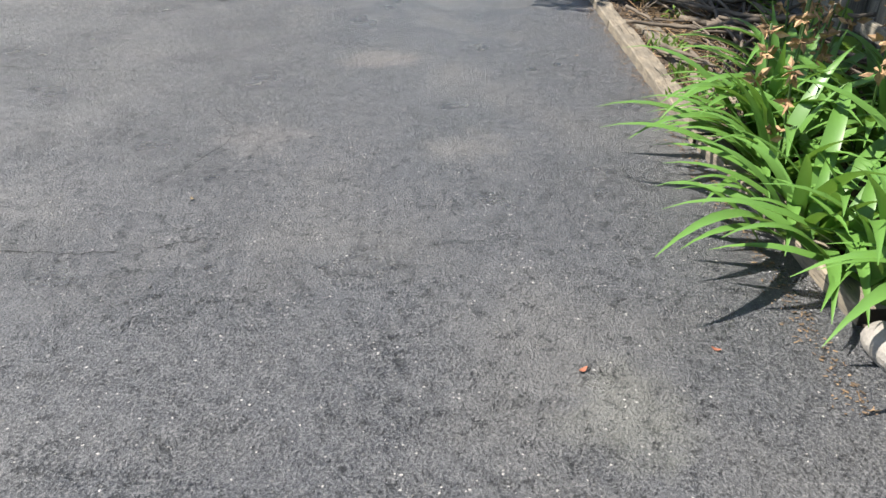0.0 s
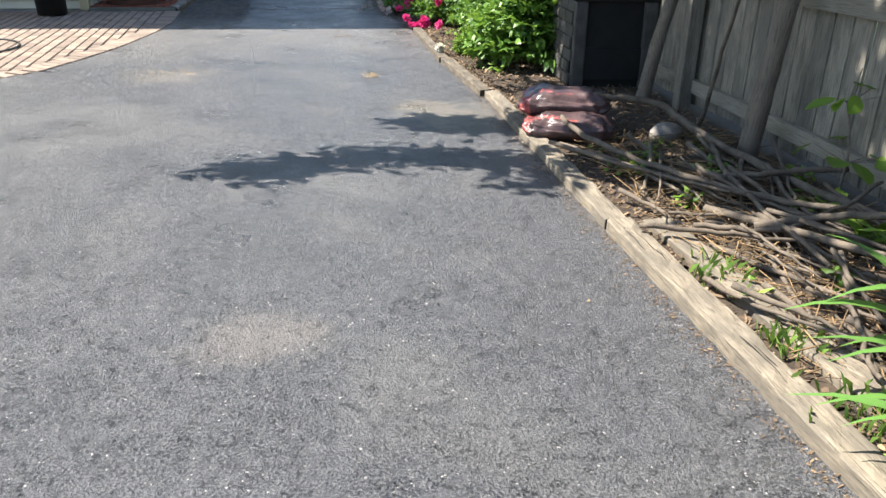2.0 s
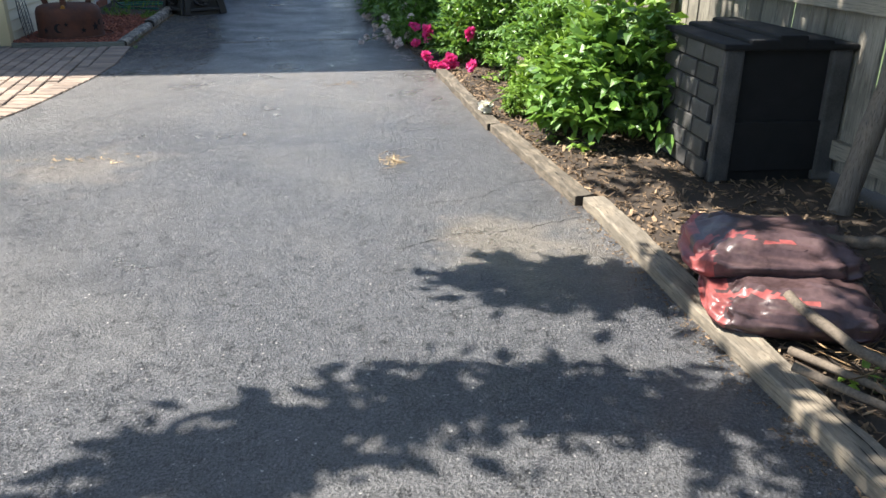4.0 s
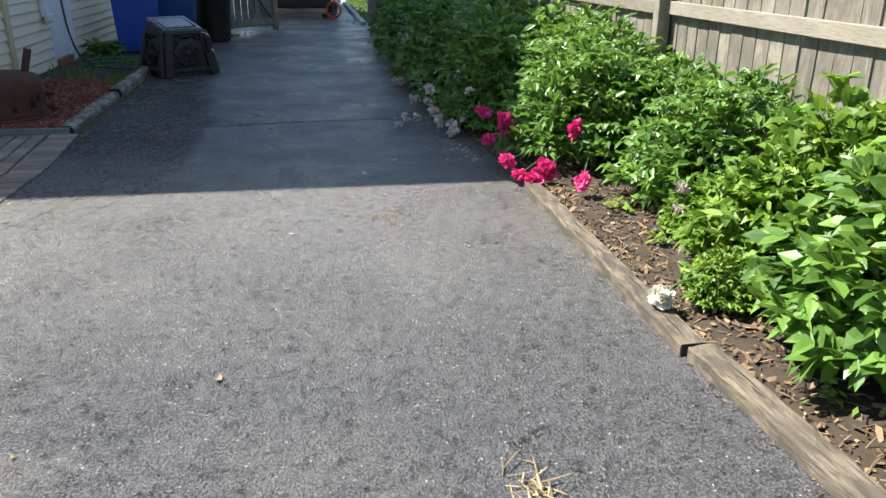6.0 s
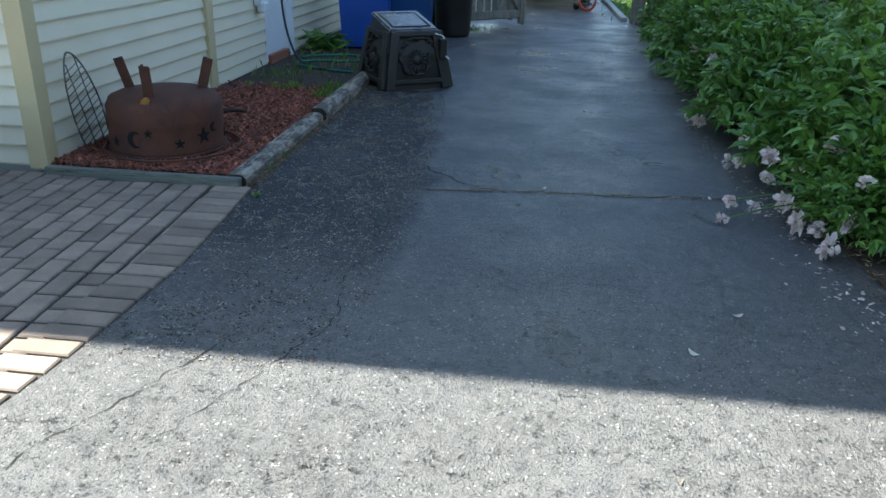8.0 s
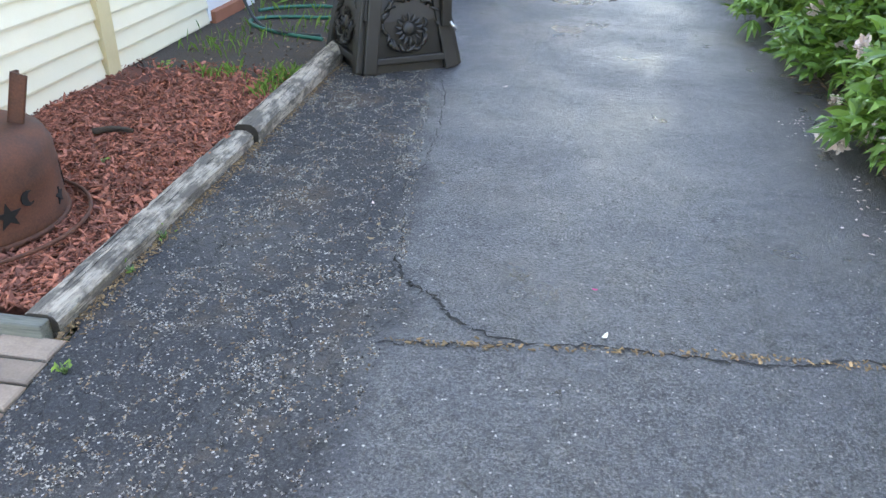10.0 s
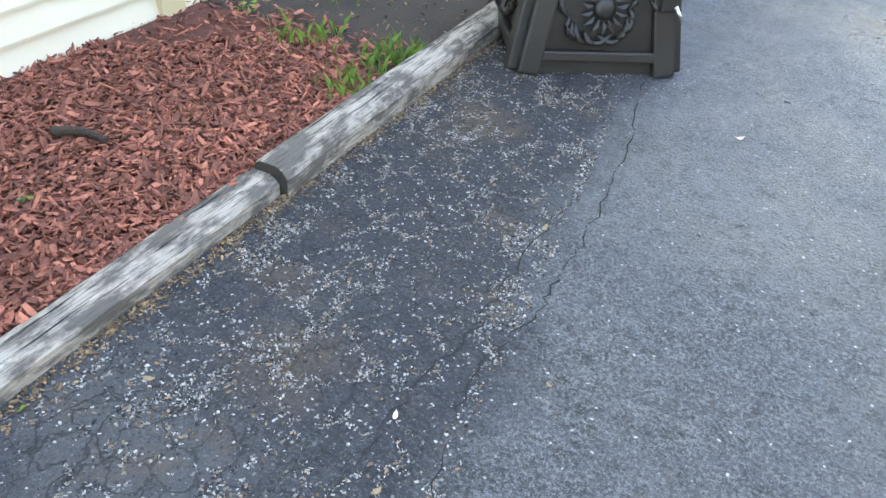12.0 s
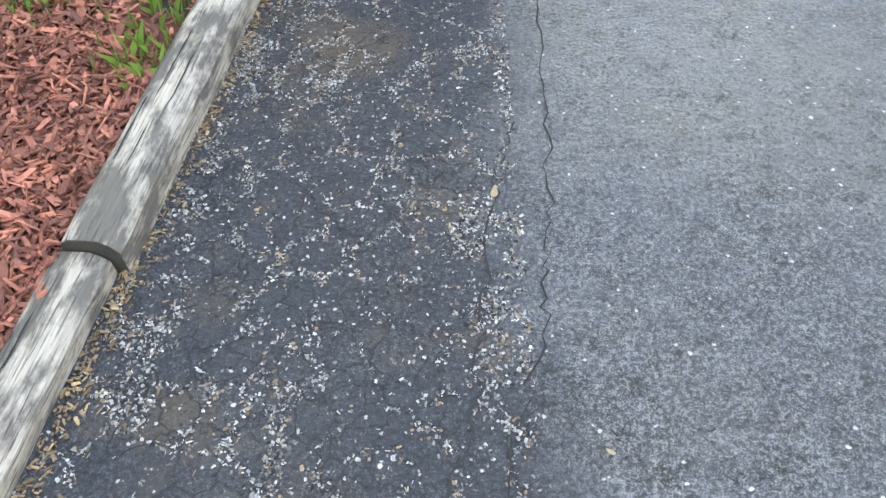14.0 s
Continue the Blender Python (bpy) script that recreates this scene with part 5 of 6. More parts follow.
stick([(1.75, -1.3, 0.06), (2.0, -1.75, 0.10), (2.2, -2.3, 0.16), (2.45, -2.7, 0.18)], 0.02, 0.013, 4, LB)
stick([(2.2, -0.45, 0.10), (2.05, -0.9, 0.09), (1.95, -1.4, 0.10), (1.9, -2.0, 0.09)], 0.016, 0.009, 5, LB)
stick([(1.62, -1.45, 0.05), (1.9, -1.62, 0.08), (2.2, -1.55, 0.13), (2.5, -1.42, 0.20)], 0.013, 0.009, 6, LB)
stick([(1.95, -0.95, 0.08), (2.2, -1.02, 0.12), (2.45, -1.05, 0.14), (2.56, -1.1, 0.15)], 0.017, 0.014, 7, LB)
stick([(2.47, 0.26, 0.0), (2.50, 0.16, 0.5), (2.52, 0.02, 1.2)], 0.014, 0.010, 8, "thin dark stake leaning on the fence", "stake")
rnd = random.Random(33)
for k in range(60):
    x, y, a = rnd.uniform(1.52, 2.4), rnd.uniform(-2.7, -0.5), math.radians(rnd.gauss(-78, 22))
    l, z = rnd.uniform(0.4, 1.1), rnd.uniform(0.02, 0.10)
    dx, dy = math.cos(a) * l / 2, math.sin(a) * l / 2
    stick([(x - dx, y - dy, max(0.02, z + rnd.uniform(-0.04, 0.05))), (x + rnd.uniform(-0.03, 0.03), y, z), (x + dx, y + dy, max(0.02, z + rnd.uniform(-0.04, 0.06)))],
          rnd.uniform(0.006, 0.015), rnd.uniform(0.003, 0.008), 100 + k, "thin dry stick in a brush pile", "stick")
chips("twig_litter", 1100, lambda r: (r.uniform(1.5, 2.5), r.uniform(-3.0, 0.0)), ((0.04, 0.14), (0.0015, 0.003), (0.002, 0.004)), LITTER, 14, "dry straw and fine twigs in the brush pile", "twigs", 0.02, 0.05, 12)
# pale stone under the branch
bm = bmesh.new()
bmesh.ops.create_icosphere(bm, subdivisions=3, radius=0.085)
for v in bm.verts:
    v.co = Vector((v.co.x * 1.4, v.co.y * 0.8, max(-0.07, v.co.z * 0.8 + 0.02 * noise.noise(v.co * 9))))
ob = part("stone", bm, BLOCK_STONE, None)
ob.matrix_world = pose(2.12, -0.02, 0.05, 0, 0, 20)
tagged(ob, "pale rough stone lying on the soil", "stone")
for k, (x, y, s, w) in enumerate(((1.49, -4.80, 0.10, 30), (1.62, -5.05, 0.13, 80))):
    bm = bmesh.new()
    bmesh.ops.create_icosphere(bm, subdivisions=3, radius=s)
    for v in bm.verts:
        v.co = Vector((v.co.x * 0.8, v.co.y * 1.3, max(-0.05, v.co.z * 0.6 + 0.025 * noise.noise(v.co * 8 + Vector((k, 0, 0))))))
    ob = part("edge_stone", bm, BLOCK_STONE, None)
    ob.matrix_world = pose(x, y, 0.04, 0, 0, w)
    tagged(ob, "pale rough stone at the driveway's edge", "stone", "edge stones")


# ---- trees by the fence ----
def leaf_cloud(spots, size, rr, verts, faces, droop=0.3):
    """Pointed leaves at the spots, each turned its own way."""
    for p in spots:
        l = size * rr.uniform(0.7, 1.3)
        w = l * 0.26
        m = Matrix.Translation(p) @ Euler((rr.uniform(-droop, droop) * 2, rr.uniform(-droop, droop) * 2, rr.uniform(0, math.tau))).to_matrix().to_4x4()
        k = len(verts)
        for q in ((0, 0, 0), (w, l * 0.4, -0.1 * l), (0, l, -0.12 * l), (-w, l * 0.4, -0.1 * l), (0, l * 0.45, 0.02 * l)):
            verts.append(tuple(m @ Vector(q)))
        faces += [(k, k + 1, k + 4), (k + 1, k + 2, k + 4), (k + 2, k + 3, k + 4), (k + 3, k, k + 4)]


def lifted(x, y, z):
    """The place at height z whose shade falls on (x, y)."""
    return Vector((x + SUN_TO.x / SUN_TO.z * z, y + SUN_TO.y / SUN_TO.z * z, z))


def tree(x, y, top, limbs, r, seed, label, leaf_n, spread=0.125, leaf_size=0.12):
    rr = random.Random(seed)
    t = base("tree", x, y, 0, label, "tree")
    bm = bmesh.new()
    pts = smooth_line([(x, y, -0.05)] + top, 6)
    tube(bm, pts, [r * (1.15 - 0.5 * k / (len(pts) - 1)) for k in range(len(pts))], 14, 0.05, rr)
    ob = part("trunk", bm, BARK, t)
    ob.matrix_parent_inverse = t.matrix_world.inverted()
    verts, faces = [], []
    for limb in limbs:
        bm = bmesh.new()
        pts = smooth_line([top[-1]] + limb[0], 6)
        tube(bm, pts, [0.045 * (1.1 - k / (len(pts) - 1)) + 0.006 for k in range(len(pts))], 8, 0.05, rr)
        ob = part("limb", bm, BARK, t)
        ob.matrix_parent_inverse = t.matrix_world.inverted()
        spots = []
        for _ in range(int(leaf_n * limb[2])):
            k = int(len(pts) * (limb[1] + (1 - limb[1]) * rr.random())) % len(pts)
            spots.append(pts[k] + Vector((rr.gauss(0, spread), rr.gauss(0, spread * 0.72), rr.gauss(-0.05, 0.12))))
        leaf_cloud(spots, leaf_size, rr, verts, faces)
    ob = part("crown", mesh_of("crown", verts, faces, TREE_LEAF), None, t)
    ob.matrix_parent_inverse = t.matrix_world.inverted()


T1 = [(2.43, -0.49, 0.5), (2.46, -0.53, 0.95), (2.55, -0.66, 1.8), (2.6, -0.5, 2.8), (2.4, 0.0, 3.3)]
T2 = [(2.45, 0.98, 0.5), (2.62, 1.0, 1.2), (2.85, 1.1, 2.4), (2.6, 1.5, 3.4)]
tree(2.40, -0.46, T1, [([lifted(1.6, -0.35, 3.1), lifted(1.0, -0.35, 3.0), lifted(0.45, -0.18, 2.95), lifted(-0.05, -0.32, 2.9), lifted(-0.36, -0.44, 2.9)], 0.30, 2.0),
                       ([lifted(2.2, -0.2, 3.3), lifted(1.75, -0.5, 3.2), lifted(1.1, -0.72, 3.1)], 0.35, 1.0),
                       ([lifted(2.8, -0.2, 3.4), lifted(2.4, -0.8, 3.3), lifted(2.3, -1.3, 3.2)], 0.3, 0.6),
                       ([lifted(3.4, 0.6, 3.9), lifted(3.2, 0.0, 3.9), lifted(3.3, -0.9, 3.9)], 0.2, 0.8)], 0.052, 61, "slender leaning tree with a bare trunk by the fence", 400, 0.125, 0.11)
tree(2.36, 0.98, T2, [([lifted(2.2, 0.7, 3.4), lifted(1.6, 0.35, 3.3), lifted(1.1, 0.4, 3.2), lifted(0.78, 0.55, 3.2)], 0.45, 1.0),
                      ([lifted(2.9, 1.6, 3.7), lifted(2.4, 1.5, 3.6), lifted(2.1, 1.1, 3.6)], 0.2, 0.9),
                      ([lifted(3.0, 0.9, 3.6), lifted(2.6, 0.6, 3.5), lifted(2.2, 0.2, 3.5)], 0.3, 0.8),
                      ([lifted(3.8, 1.8, 4.1), lifted(3.5, 1.2, 4.1), lifted(3.3, 0.4, 4.0)], 0.2, 0.9)], 0.046, 62, "slender leaning tree behind the compost box", 620)


# added tree, never in view: its crown darkens the fence and brush pile
rows = [[lifted(x + 0.5, y0, 4.0), lifted(x + 0.1 * k, (y0 + y1) / 2, 4.0), lifted(x, y1, 4.1)] for k, (x, y0, y1) in enumerate(
    ((2.35, -0.6, -3.3), (2.75, -0.6, -3.9), (3.2, -0.6, -4.0), (3.65, -0.6, -4.0), (2.5, -0.5, 2.2), (2.95, -0.5, 2.4), (3.4, -0.5, 2.4), (3.8, -0.5, 2.4), (1.95, 0.2, 1.5), (1.88, 0.25, -0.8), (2.2, 0.3, -1.2)))]
tree(3.5, -0.9, [(3.45, -0.88, 0.8), (3.4, -0.8, 1.9), (3.2, -0.7, 3.2)], [(r, 0.1, 1.0) for r in rows], 0.11, 63, "unseen broad tree added to shade the fence and brush pile", 740, 0.22, 0.18)


# ---- plants ----
def blade_mesh(length, width, lean, curl, seed):
    """A sword-shaped leaf that arches over."""
    rr = random.Random(seed)
    n = 9
    verts, faces = [], []
    x, z, a = 0.0, 0.0, radians(90 - lean)
    for k in range(n + 1):
        t = k / n
        w = width * (0.75 + 0.5 * math.sin(math.pi * min(1, t * 1.1))) * (1 - t ** 3) * 0.62 + 0.0008
        tw = 0.3 * math.sin(2.2 * t + seed)
        verts += [(x - math.sin(a) * 0.0 + tw * w * 0.4, -w, z + 0.3 * w), (x, 0, z - 0.12 * w), (x + tw * w * 0.4, w, z + 0.3 * w)]
        x += math.cos(a) * length / n
        z += math.sin(a) * length / n
        a -= radians(curl) / n * (0.5 + 1.2 * t)
    for k in range(n):
        for j in (0, 1):
            p = 3 * k + j
            faces.append((p, p + 1, p + 4, p + 3))
    return mesh_of("blade", verts, faces, IRIS_LEAF, True)


BLADES = [blade_mesh(0.50, 0.0315, 20, 55, 1), blade_mesh(0.58, 0.0360, 32, 75, 2), blade_mesh(0.42, 0.0285, 12, 40, 3), blade_mesh(0.62, 0.0345, 44, 70, 4),
          blade_mesh(0.55, 0.0330, 52, 62, 5), blade_mesh(0.46, 0.0300, 26, 95, 6), blade_mesh(0.66, 0.0375, 36, 88, 7)]


def iris(x, y, n, seed, stalks):
    rr = random.Random(seed)
    c = base("iris_clump", x, y, 0.012, "clump of broad arching green iris leaves with dry seed heads", "iris", "irises along the driveway")
    for k in range(n):
        a = rr.uniform(0, 360) if k % 3 else rr.gauss(190, 35)
        me = BLADES[rr.randrange(len(BLADES))]
        ob = part("blade", me, None, c)
        ob.matrix_basis = pose(rr.gauss(0, 0.06), rr.gauss(0, 0.06), 0, 0, rr.uniform(-8, 10), a) @ Matrix.Scale(rr.uniform(0.85, 1.35), 4)
    for k in range(stalks):
        bm = bmesh.new()
        h, dx, dy = rr.uniform(0.45, 0.72), rr.uniform(-0.12, 0.12), rr.uniform(-0.12, 0.12)
        tube(bm, smooth_line([(dx * 0.2, dy * 0.2, 0), (dx * 0.6, dy * 0.6, h * 0.5), (dx, dy, h)], 4), [0.005] * 9, 6)
        s = part("flower_stalk", bm, STEM, c)
        for q in range(3):
            verts, faces = [], []
            leaf_cloud([Vector((dx + rr.gauss(0, 0.012), dy + rr.gauss(0, 0.012), h - 0.02 - 0.10 * q + rr.gauss(0, 0.01))) for _ in range(9)], 0.05, rr, verts, faces, 0.9)
            part("dry_flower", mesh_of("dry_flower", verts, faces, DRY_STEM), None, s, "shrivelled tan flower head")


for k, (x, y, n, s) in enumerate(((1.74, -3.15, 22, 2), (1.58, -3.42, 30, 1), (1.85, -3.05, 26, 3), (1.52, -3.75, 34, 1), (1.95, -3.5, 26, 3), (1.52, -4.15, 32, 0), (1.56, -4.5, 24, 0),
                                  (1.95, -4.2, 24, 2), (2.3, -4.0, 20, 2), (1.95, -2.65, 18, 3), (2.3, -3.1, 20, 3), (1.8, -4.7, 20, 0), (2.3, -4.7, 16, 1))):
    iris(x, y, n, 200 + k, s)


def bush_meshes(radius, height, leaves, size, seed, leaf_mat, wide=(0.14, 0.21)):
    """Stems and foliage of a peony: groups of three to five lance-shaped leaflets, densest on the outside."""
    rr = random.Random(seed)
    verts, faces = [], []
    for _ in range(leaves):
        a, u = rr.uniform(0, math.tau), rr.random()
        el = math.asin(rr.uniform(-0.3, 1.0))
        bulge = 0.80 + 0.32 * noise.noise((math.cos(a) * 1.7, math.sin(a) * 1.7, el * 1.6 + seed)) + rr.uniform(-0.30, 0.14)
        r = radius * math.cos(el) * bulge
        p = Vector((r * math.cos(a), r * math.sin(a), height * (0.16 + 0.84 * max(0, math.sin(el))) * (0.45 + 0.55 * bulge) + (0 if el > 0 else rr.uniform(0, 0.1))))
        out = (Vector((math.cos(a), math.sin(a), 0.5 * math.sin(el) + rr.uniform(-0.3, 0.5))).normalized() * 0.7 + Vector((rr.gauss(0, 0.55), rr.gauss(0, 0.55), rr.gauss(0.1, 0.35)))).normalized()
        for q in range(rr.choice((3, 3, 5))):
            ang = (q - 1) * 0.7 + rr.gauss(0, 0.25)
            l = size * rr.uniform(0.65, 1.25)
            w = l * rr.uniform(*wide)
            d = Matrix.Rotation(ang, 3, "Z") @ out
            side = d.cross(Vector((0, 0, 1))).normalized() * w
            up = side.cross(d).normalized()
            tilt = rr.gauss(0, 0.5)
            side = side * math.cos(tilt) + up * (w * math.sin(tilt))
            k = len(verts)
            tip = p + d * l - Vector((0, 0, rr.uniform(0.0, 0.35) * l))
            verts += [tuple(v) for v in (p, p + d * l * 0.3 + side * 0.8 + up * w * 0.3, p + d * l * 0.65 + side * 0.75 + up * w * 0.2, tip,
                                         p + d * l * 0.65 - side * 0.75 + up * w * 0.2, p + d * l * 0.3 - side * 0.8 + up * w * 0.3, p + d * l * 0.35, p + d * l * 0.68)]
            faces += [(k, k + 1, k + 6), (k + 1, k + 2, k + 7, k + 6), (k + 2, k + 3, k + 7), (k + 3, k + 4, k + 7), (k + 4, k + 5, k + 6, k + 7), (k + 5, k, k + 6)]
    bm = bmesh.new()
    s = 0.6 * radius
    tube(bm, smooth_line([(0.04, 0, 0), (s * 0.5, 0, height * 0.5), (s, 0.03, height * 0.86)], 3), [0.006, 0.006, 0.005, 0.005, 0.004, 0.004, 0.003], 5)
    stem = bpy.data.meshes.new("stem")
    bm.to_mesh(stem)
    bm.free()
    stem.materials.append(STEM)
    return mesh_of("foliage", verts, faces, leaf_mat), stem


BUSH = [bush_meshes(0.62, 0.74, 1150, 0.098, 71 + k, PEONY_LEAF) for k in range(3)]
BIG_BUSH = [bush_meshes(0.58, 0.80, 1000, 0.115, 81, PEONY_LEAF, (0.22, 0.32)), bush_meshes(0.45, 0.62, 700, 0.10, 82, LIGHT_LEAF, (0.18, 0.28))]


def flower_mesh(radius, petals, seed, material):
    rr = random.Random(seed)
    verts, faces = [], []
    for _ in range(petals):
        d = Vector((rr.gauss(0, 1), rr.gauss(0, 1), rr.gauss(0.25, 0.9))).normalized()
        p = d * radius * rr.uniform(0.15, 0.6)
        s = d.cross(Vector((rr.gauss(0, 1), rr.gauss(0, 1), rr.gauss(0, 1)))).normalized()
        w, l = radius * rr.uniform(0.2, 0.42), radius * rr.uniform(0.4, 0.75)
        e = (d + s.cross(d) * rr.gauss(0, 0.6)).normalized()
        k = len(verts)
        verts += [tuple(v) for v in (p - s * w * 0.4, p + s * w * 0.4, p + e * l * 0.6 + s * w, p + e * l * 0.6 - s * w, p + e * l + s * w * 0.3, p + e * l - s * w * 0.3)]
        faces += [(k, k + 1, k + 2, k + 3), (k + 3, k + 2, k + 4, k + 5)]
    return mesh_of("flower", verts, faces, material)


PINK_FLOWER = [flower_mesh(0.062, 90, 91, MAGENTA), flower_mesh(0.052, 70, 92, MAGENTA)]
PALE_FLOWER = [flower_mesh(0.052, 46, 93, FADED), flower_mesh(0.038, 34, 94, FADED)]
WHITE_FLOWER = flower_mesh(0.066, 150, 95, WHITE_PETAL)


def peony(x, y, meshes, scale, turn, label, flowers=(), z=0.012, flat=1.0):
    c = base("peony_bush", x, y, z, label, "peony", "peonies along the fence")
    f = part("foliage", meshes[0], None, c)
    f.matrix_basis = pose(0, 0, 0, 0, 0, turn) @ Matrix.Diagonal((scale, scale, scale * flat, 1))
    for k in range(8):
        s = part("stem", meshes[1], None, c)
        s.matrix_basis = pose(0, 0, 0, 0, 0, turn + 45 * k + 7 * (k % 3)) @ Matrix.Diagonal((scale * (0.6 + 0.17 * (k % 4)), scale, scale * flat, 1))
    for k, (fx, fy, fz, me) in enumerate(flowers):
        ob = part("flower", me, None, c, "magenta double flower" if me in PINK_FLOWER else "faded pale pink flower" if me in PALE_FLOWER else "white double flower")
        ob.matrix_basis = pose(fx - x, fy - y, fz - z, 17 * k, 23 * k, 40 * k) @ Matrix.Diagonal((0.75 + 0.13 * (k % 5), 0.8 + 0.11 * (k % 4), 0.6 + 0.15 * (k % 3), 1))
        bm = bmesh.new()
        e = Vector((fx - x, fy - y, fz - z))
        pts = smooth_line([e * 0.25 + Vector((0, 0, 0.10)), e * 0.7 + Vector((0, 0, 0.07)), e], 3)
        tube(bm, pts, [0.004] * len(pts), 5)
        part("flower_stem", bm, STEM, c)


LP = "leafy dark green peony bush in the fence bed"
P, Q = PINK_FLOWER
peony(1.90, 2.45, BIG_BUSH[0], 0.95, 0, "large broad-leaved green bush in the fence bed")
peony(2.2, 3.3, BIG_BUSH[1], 1.2, 130, "bright yellow-green leafy bush in sunlight")
peony(1.80, 3.25, BIG_BUSH[1], 0.8, 40, "bright yellow-green leafy bush in sunlight")
peony(2.05, 4.15, BUSH[1], 0.92, 20, LP, [(2.45, 4.42, 0.50, P)])
peony(1.74, 5.2, BUSH[0], 1.02, 0, "green peony bush with magenta flowers hanging over the timber",
      [(1.10, 4.66, 0.06, P), (1.16, 4.58, 0.05, P), (1.05, 4.75, 0.12, Q), (1.24, 4.62, 0.09, P), (1.10, 5.05, 0.27, P), (0.98, 4.96, 0.20, Q), (1.40, 4.63, 0.32, P),
       (1.36, 4.34, 0.10, Q), (1.02, 5.28, 0.30, Q)])
peony(2.15, 5.0, BUSH[2], 0.9, 70, LP)
peony(1.72, 3.72, BIG_BUSH[1], 0.42, 80, "small leafy plant with withered cream flowers", [(1.56, 3.58, 0.07, PALE_FLOWER[1]), (1.58, 3.66, 0.15, PALE_FLOWER[1]), (1.60, 3.70, 0.24, PALE_FLOWER[1])])
F, G = PALE_FLOWER
HEDGE_FLOWERS = [(0.66, 6.47, 0.05, F), (0.59, 6.28, 0.02, G), (0.74, 6.35, 0.06, G), (0.87, 6.35, 0.10, F), (0.88, 6.16, 0.07, F), (0.96, 6.12, 0.06, F), (1.04, 6.01, 0.13, F), (0.94, 5.91, 0.06, F),
                 (0.83, 7.09, 0.08, F), (0.85, 7.71, 0.06, F), (0.93, 7.41, 0.12, F), (0.77, 8.36, 0.05, F), (0.88, 8.60, 0.14, G), (0.92, 8.01, 0.14, G), (0.99, 7.56, 0.20, F), (1.09, 6.48, 0.35, F),
                 (0.87, 6.66, 0.12, G), (0.90, 6.79, 0.20, F), (1.08, 6.04, 0.30, G), (0.80, 7.20, 0.05, G), (0.90, 7.62, 0.07, G), (0.82, 8.25, 0.05, F)]
rnd = random.Random(77)
for k, (x, y, s) in enumerate(((1.66, 6.45, 0.82), (2.2, 6.2, 1.0), (1.62, 7.1, 1.0), (2.15, 7.4, 1.05), (1.55, 8.2, 1.0), (2.1, 8.7, 1.05), (1.50, 9.4, 1.0), (2.1, 10.0, 1.05),
                               (1.45, 10.6, 1.0), (2.0, 11.4, 1.05), (1.45, 11.9, 1.0), (1.45, 13.1, 0.95), (2.0, 12.8, 1.0), (1.5, 14.2, 0.85))):
    fl = [f for f in HEDGE_FLOWERS if abs(f[1] - y) < 0.45 or (k == 0 and f[1] < y)] if x < 1.75 and y < 9.0 else []
    for q in range(5 if x < 1.75 and y < 9.6 else 0):
        fl.append((x - 0.66 + rnd.uniform(0, 0.3), y + rnd.uniform(-0.5, 0.5), rnd.uniform(0.12, 0.42), (F, G)[q % 2]))
    peony(x - 0.17 + 0.05 * max(0.0, y - 8.0), y, BUSH[k % 3], s * 1.1, 47 * k, "dark green peony bush with faded pale pink flowers" if fl else LP, fl)
peony(1.30, 6.20, BUSH[1], 0.60, 30, "low peony shoots leaning over the asphalt")
peony(1.26, 7.25, BUSH[2], 0.62, 100, "low peony shoots leaning over the asphalt")
peony(1.28, 8.4, BUSH[0], 0.62, 10, "low peony shoots leaning over the asphalt")
peony(1.44, 2.98, BIG_BUSH[1], 0.34, 10, "small leafy plant behind the timber with a white flower", [(1.165, 2.91, 0.085, WHITE_FLOWER)])
chips("fallen_petals", 200, lambda r: (lambda y: (1.0 - 0.06 * (y - 5.3) - abs(r.gauss(0, 0.09)), y))(5.2 + 3.6 * r.random() ** 1.4), ((0.004, 0.014), (0.003, 0.008), (0.0006, 0.001)), FADED, 15, "fallen pale pink petals on the asphalt", "petals", 0.002, 0.004, 8)


def weed(x, y, z, n, size, seed, label, material=None):
    rr = random.Random(seed)
    verts, faces = [], []
    leaf_cloud([Vector((rr.gauss(0, size * 0.7), rr.gauss(0, size * 0.7), rr.uniform(0.3, 1.2) * size)) for _ in range(n)], size, rr, verts, faces, 0.4)
    c = base("weed", x, y, z, label, "weed")
    part("foliage", mesh_of("foliage", verts, faces, material or LIGHT_LEAF), None, c)
    for q in range(5):
        bm = bmesh.new()
        a = q * 1.3
        tube(bm, [(0, 0, -0.005), (0.5 * size * math.cos(a), 0.5 * size * math.sin(a), size * 0.9)], [0.003, 0.002], 5)
        part("stem", bm, STEM, c)


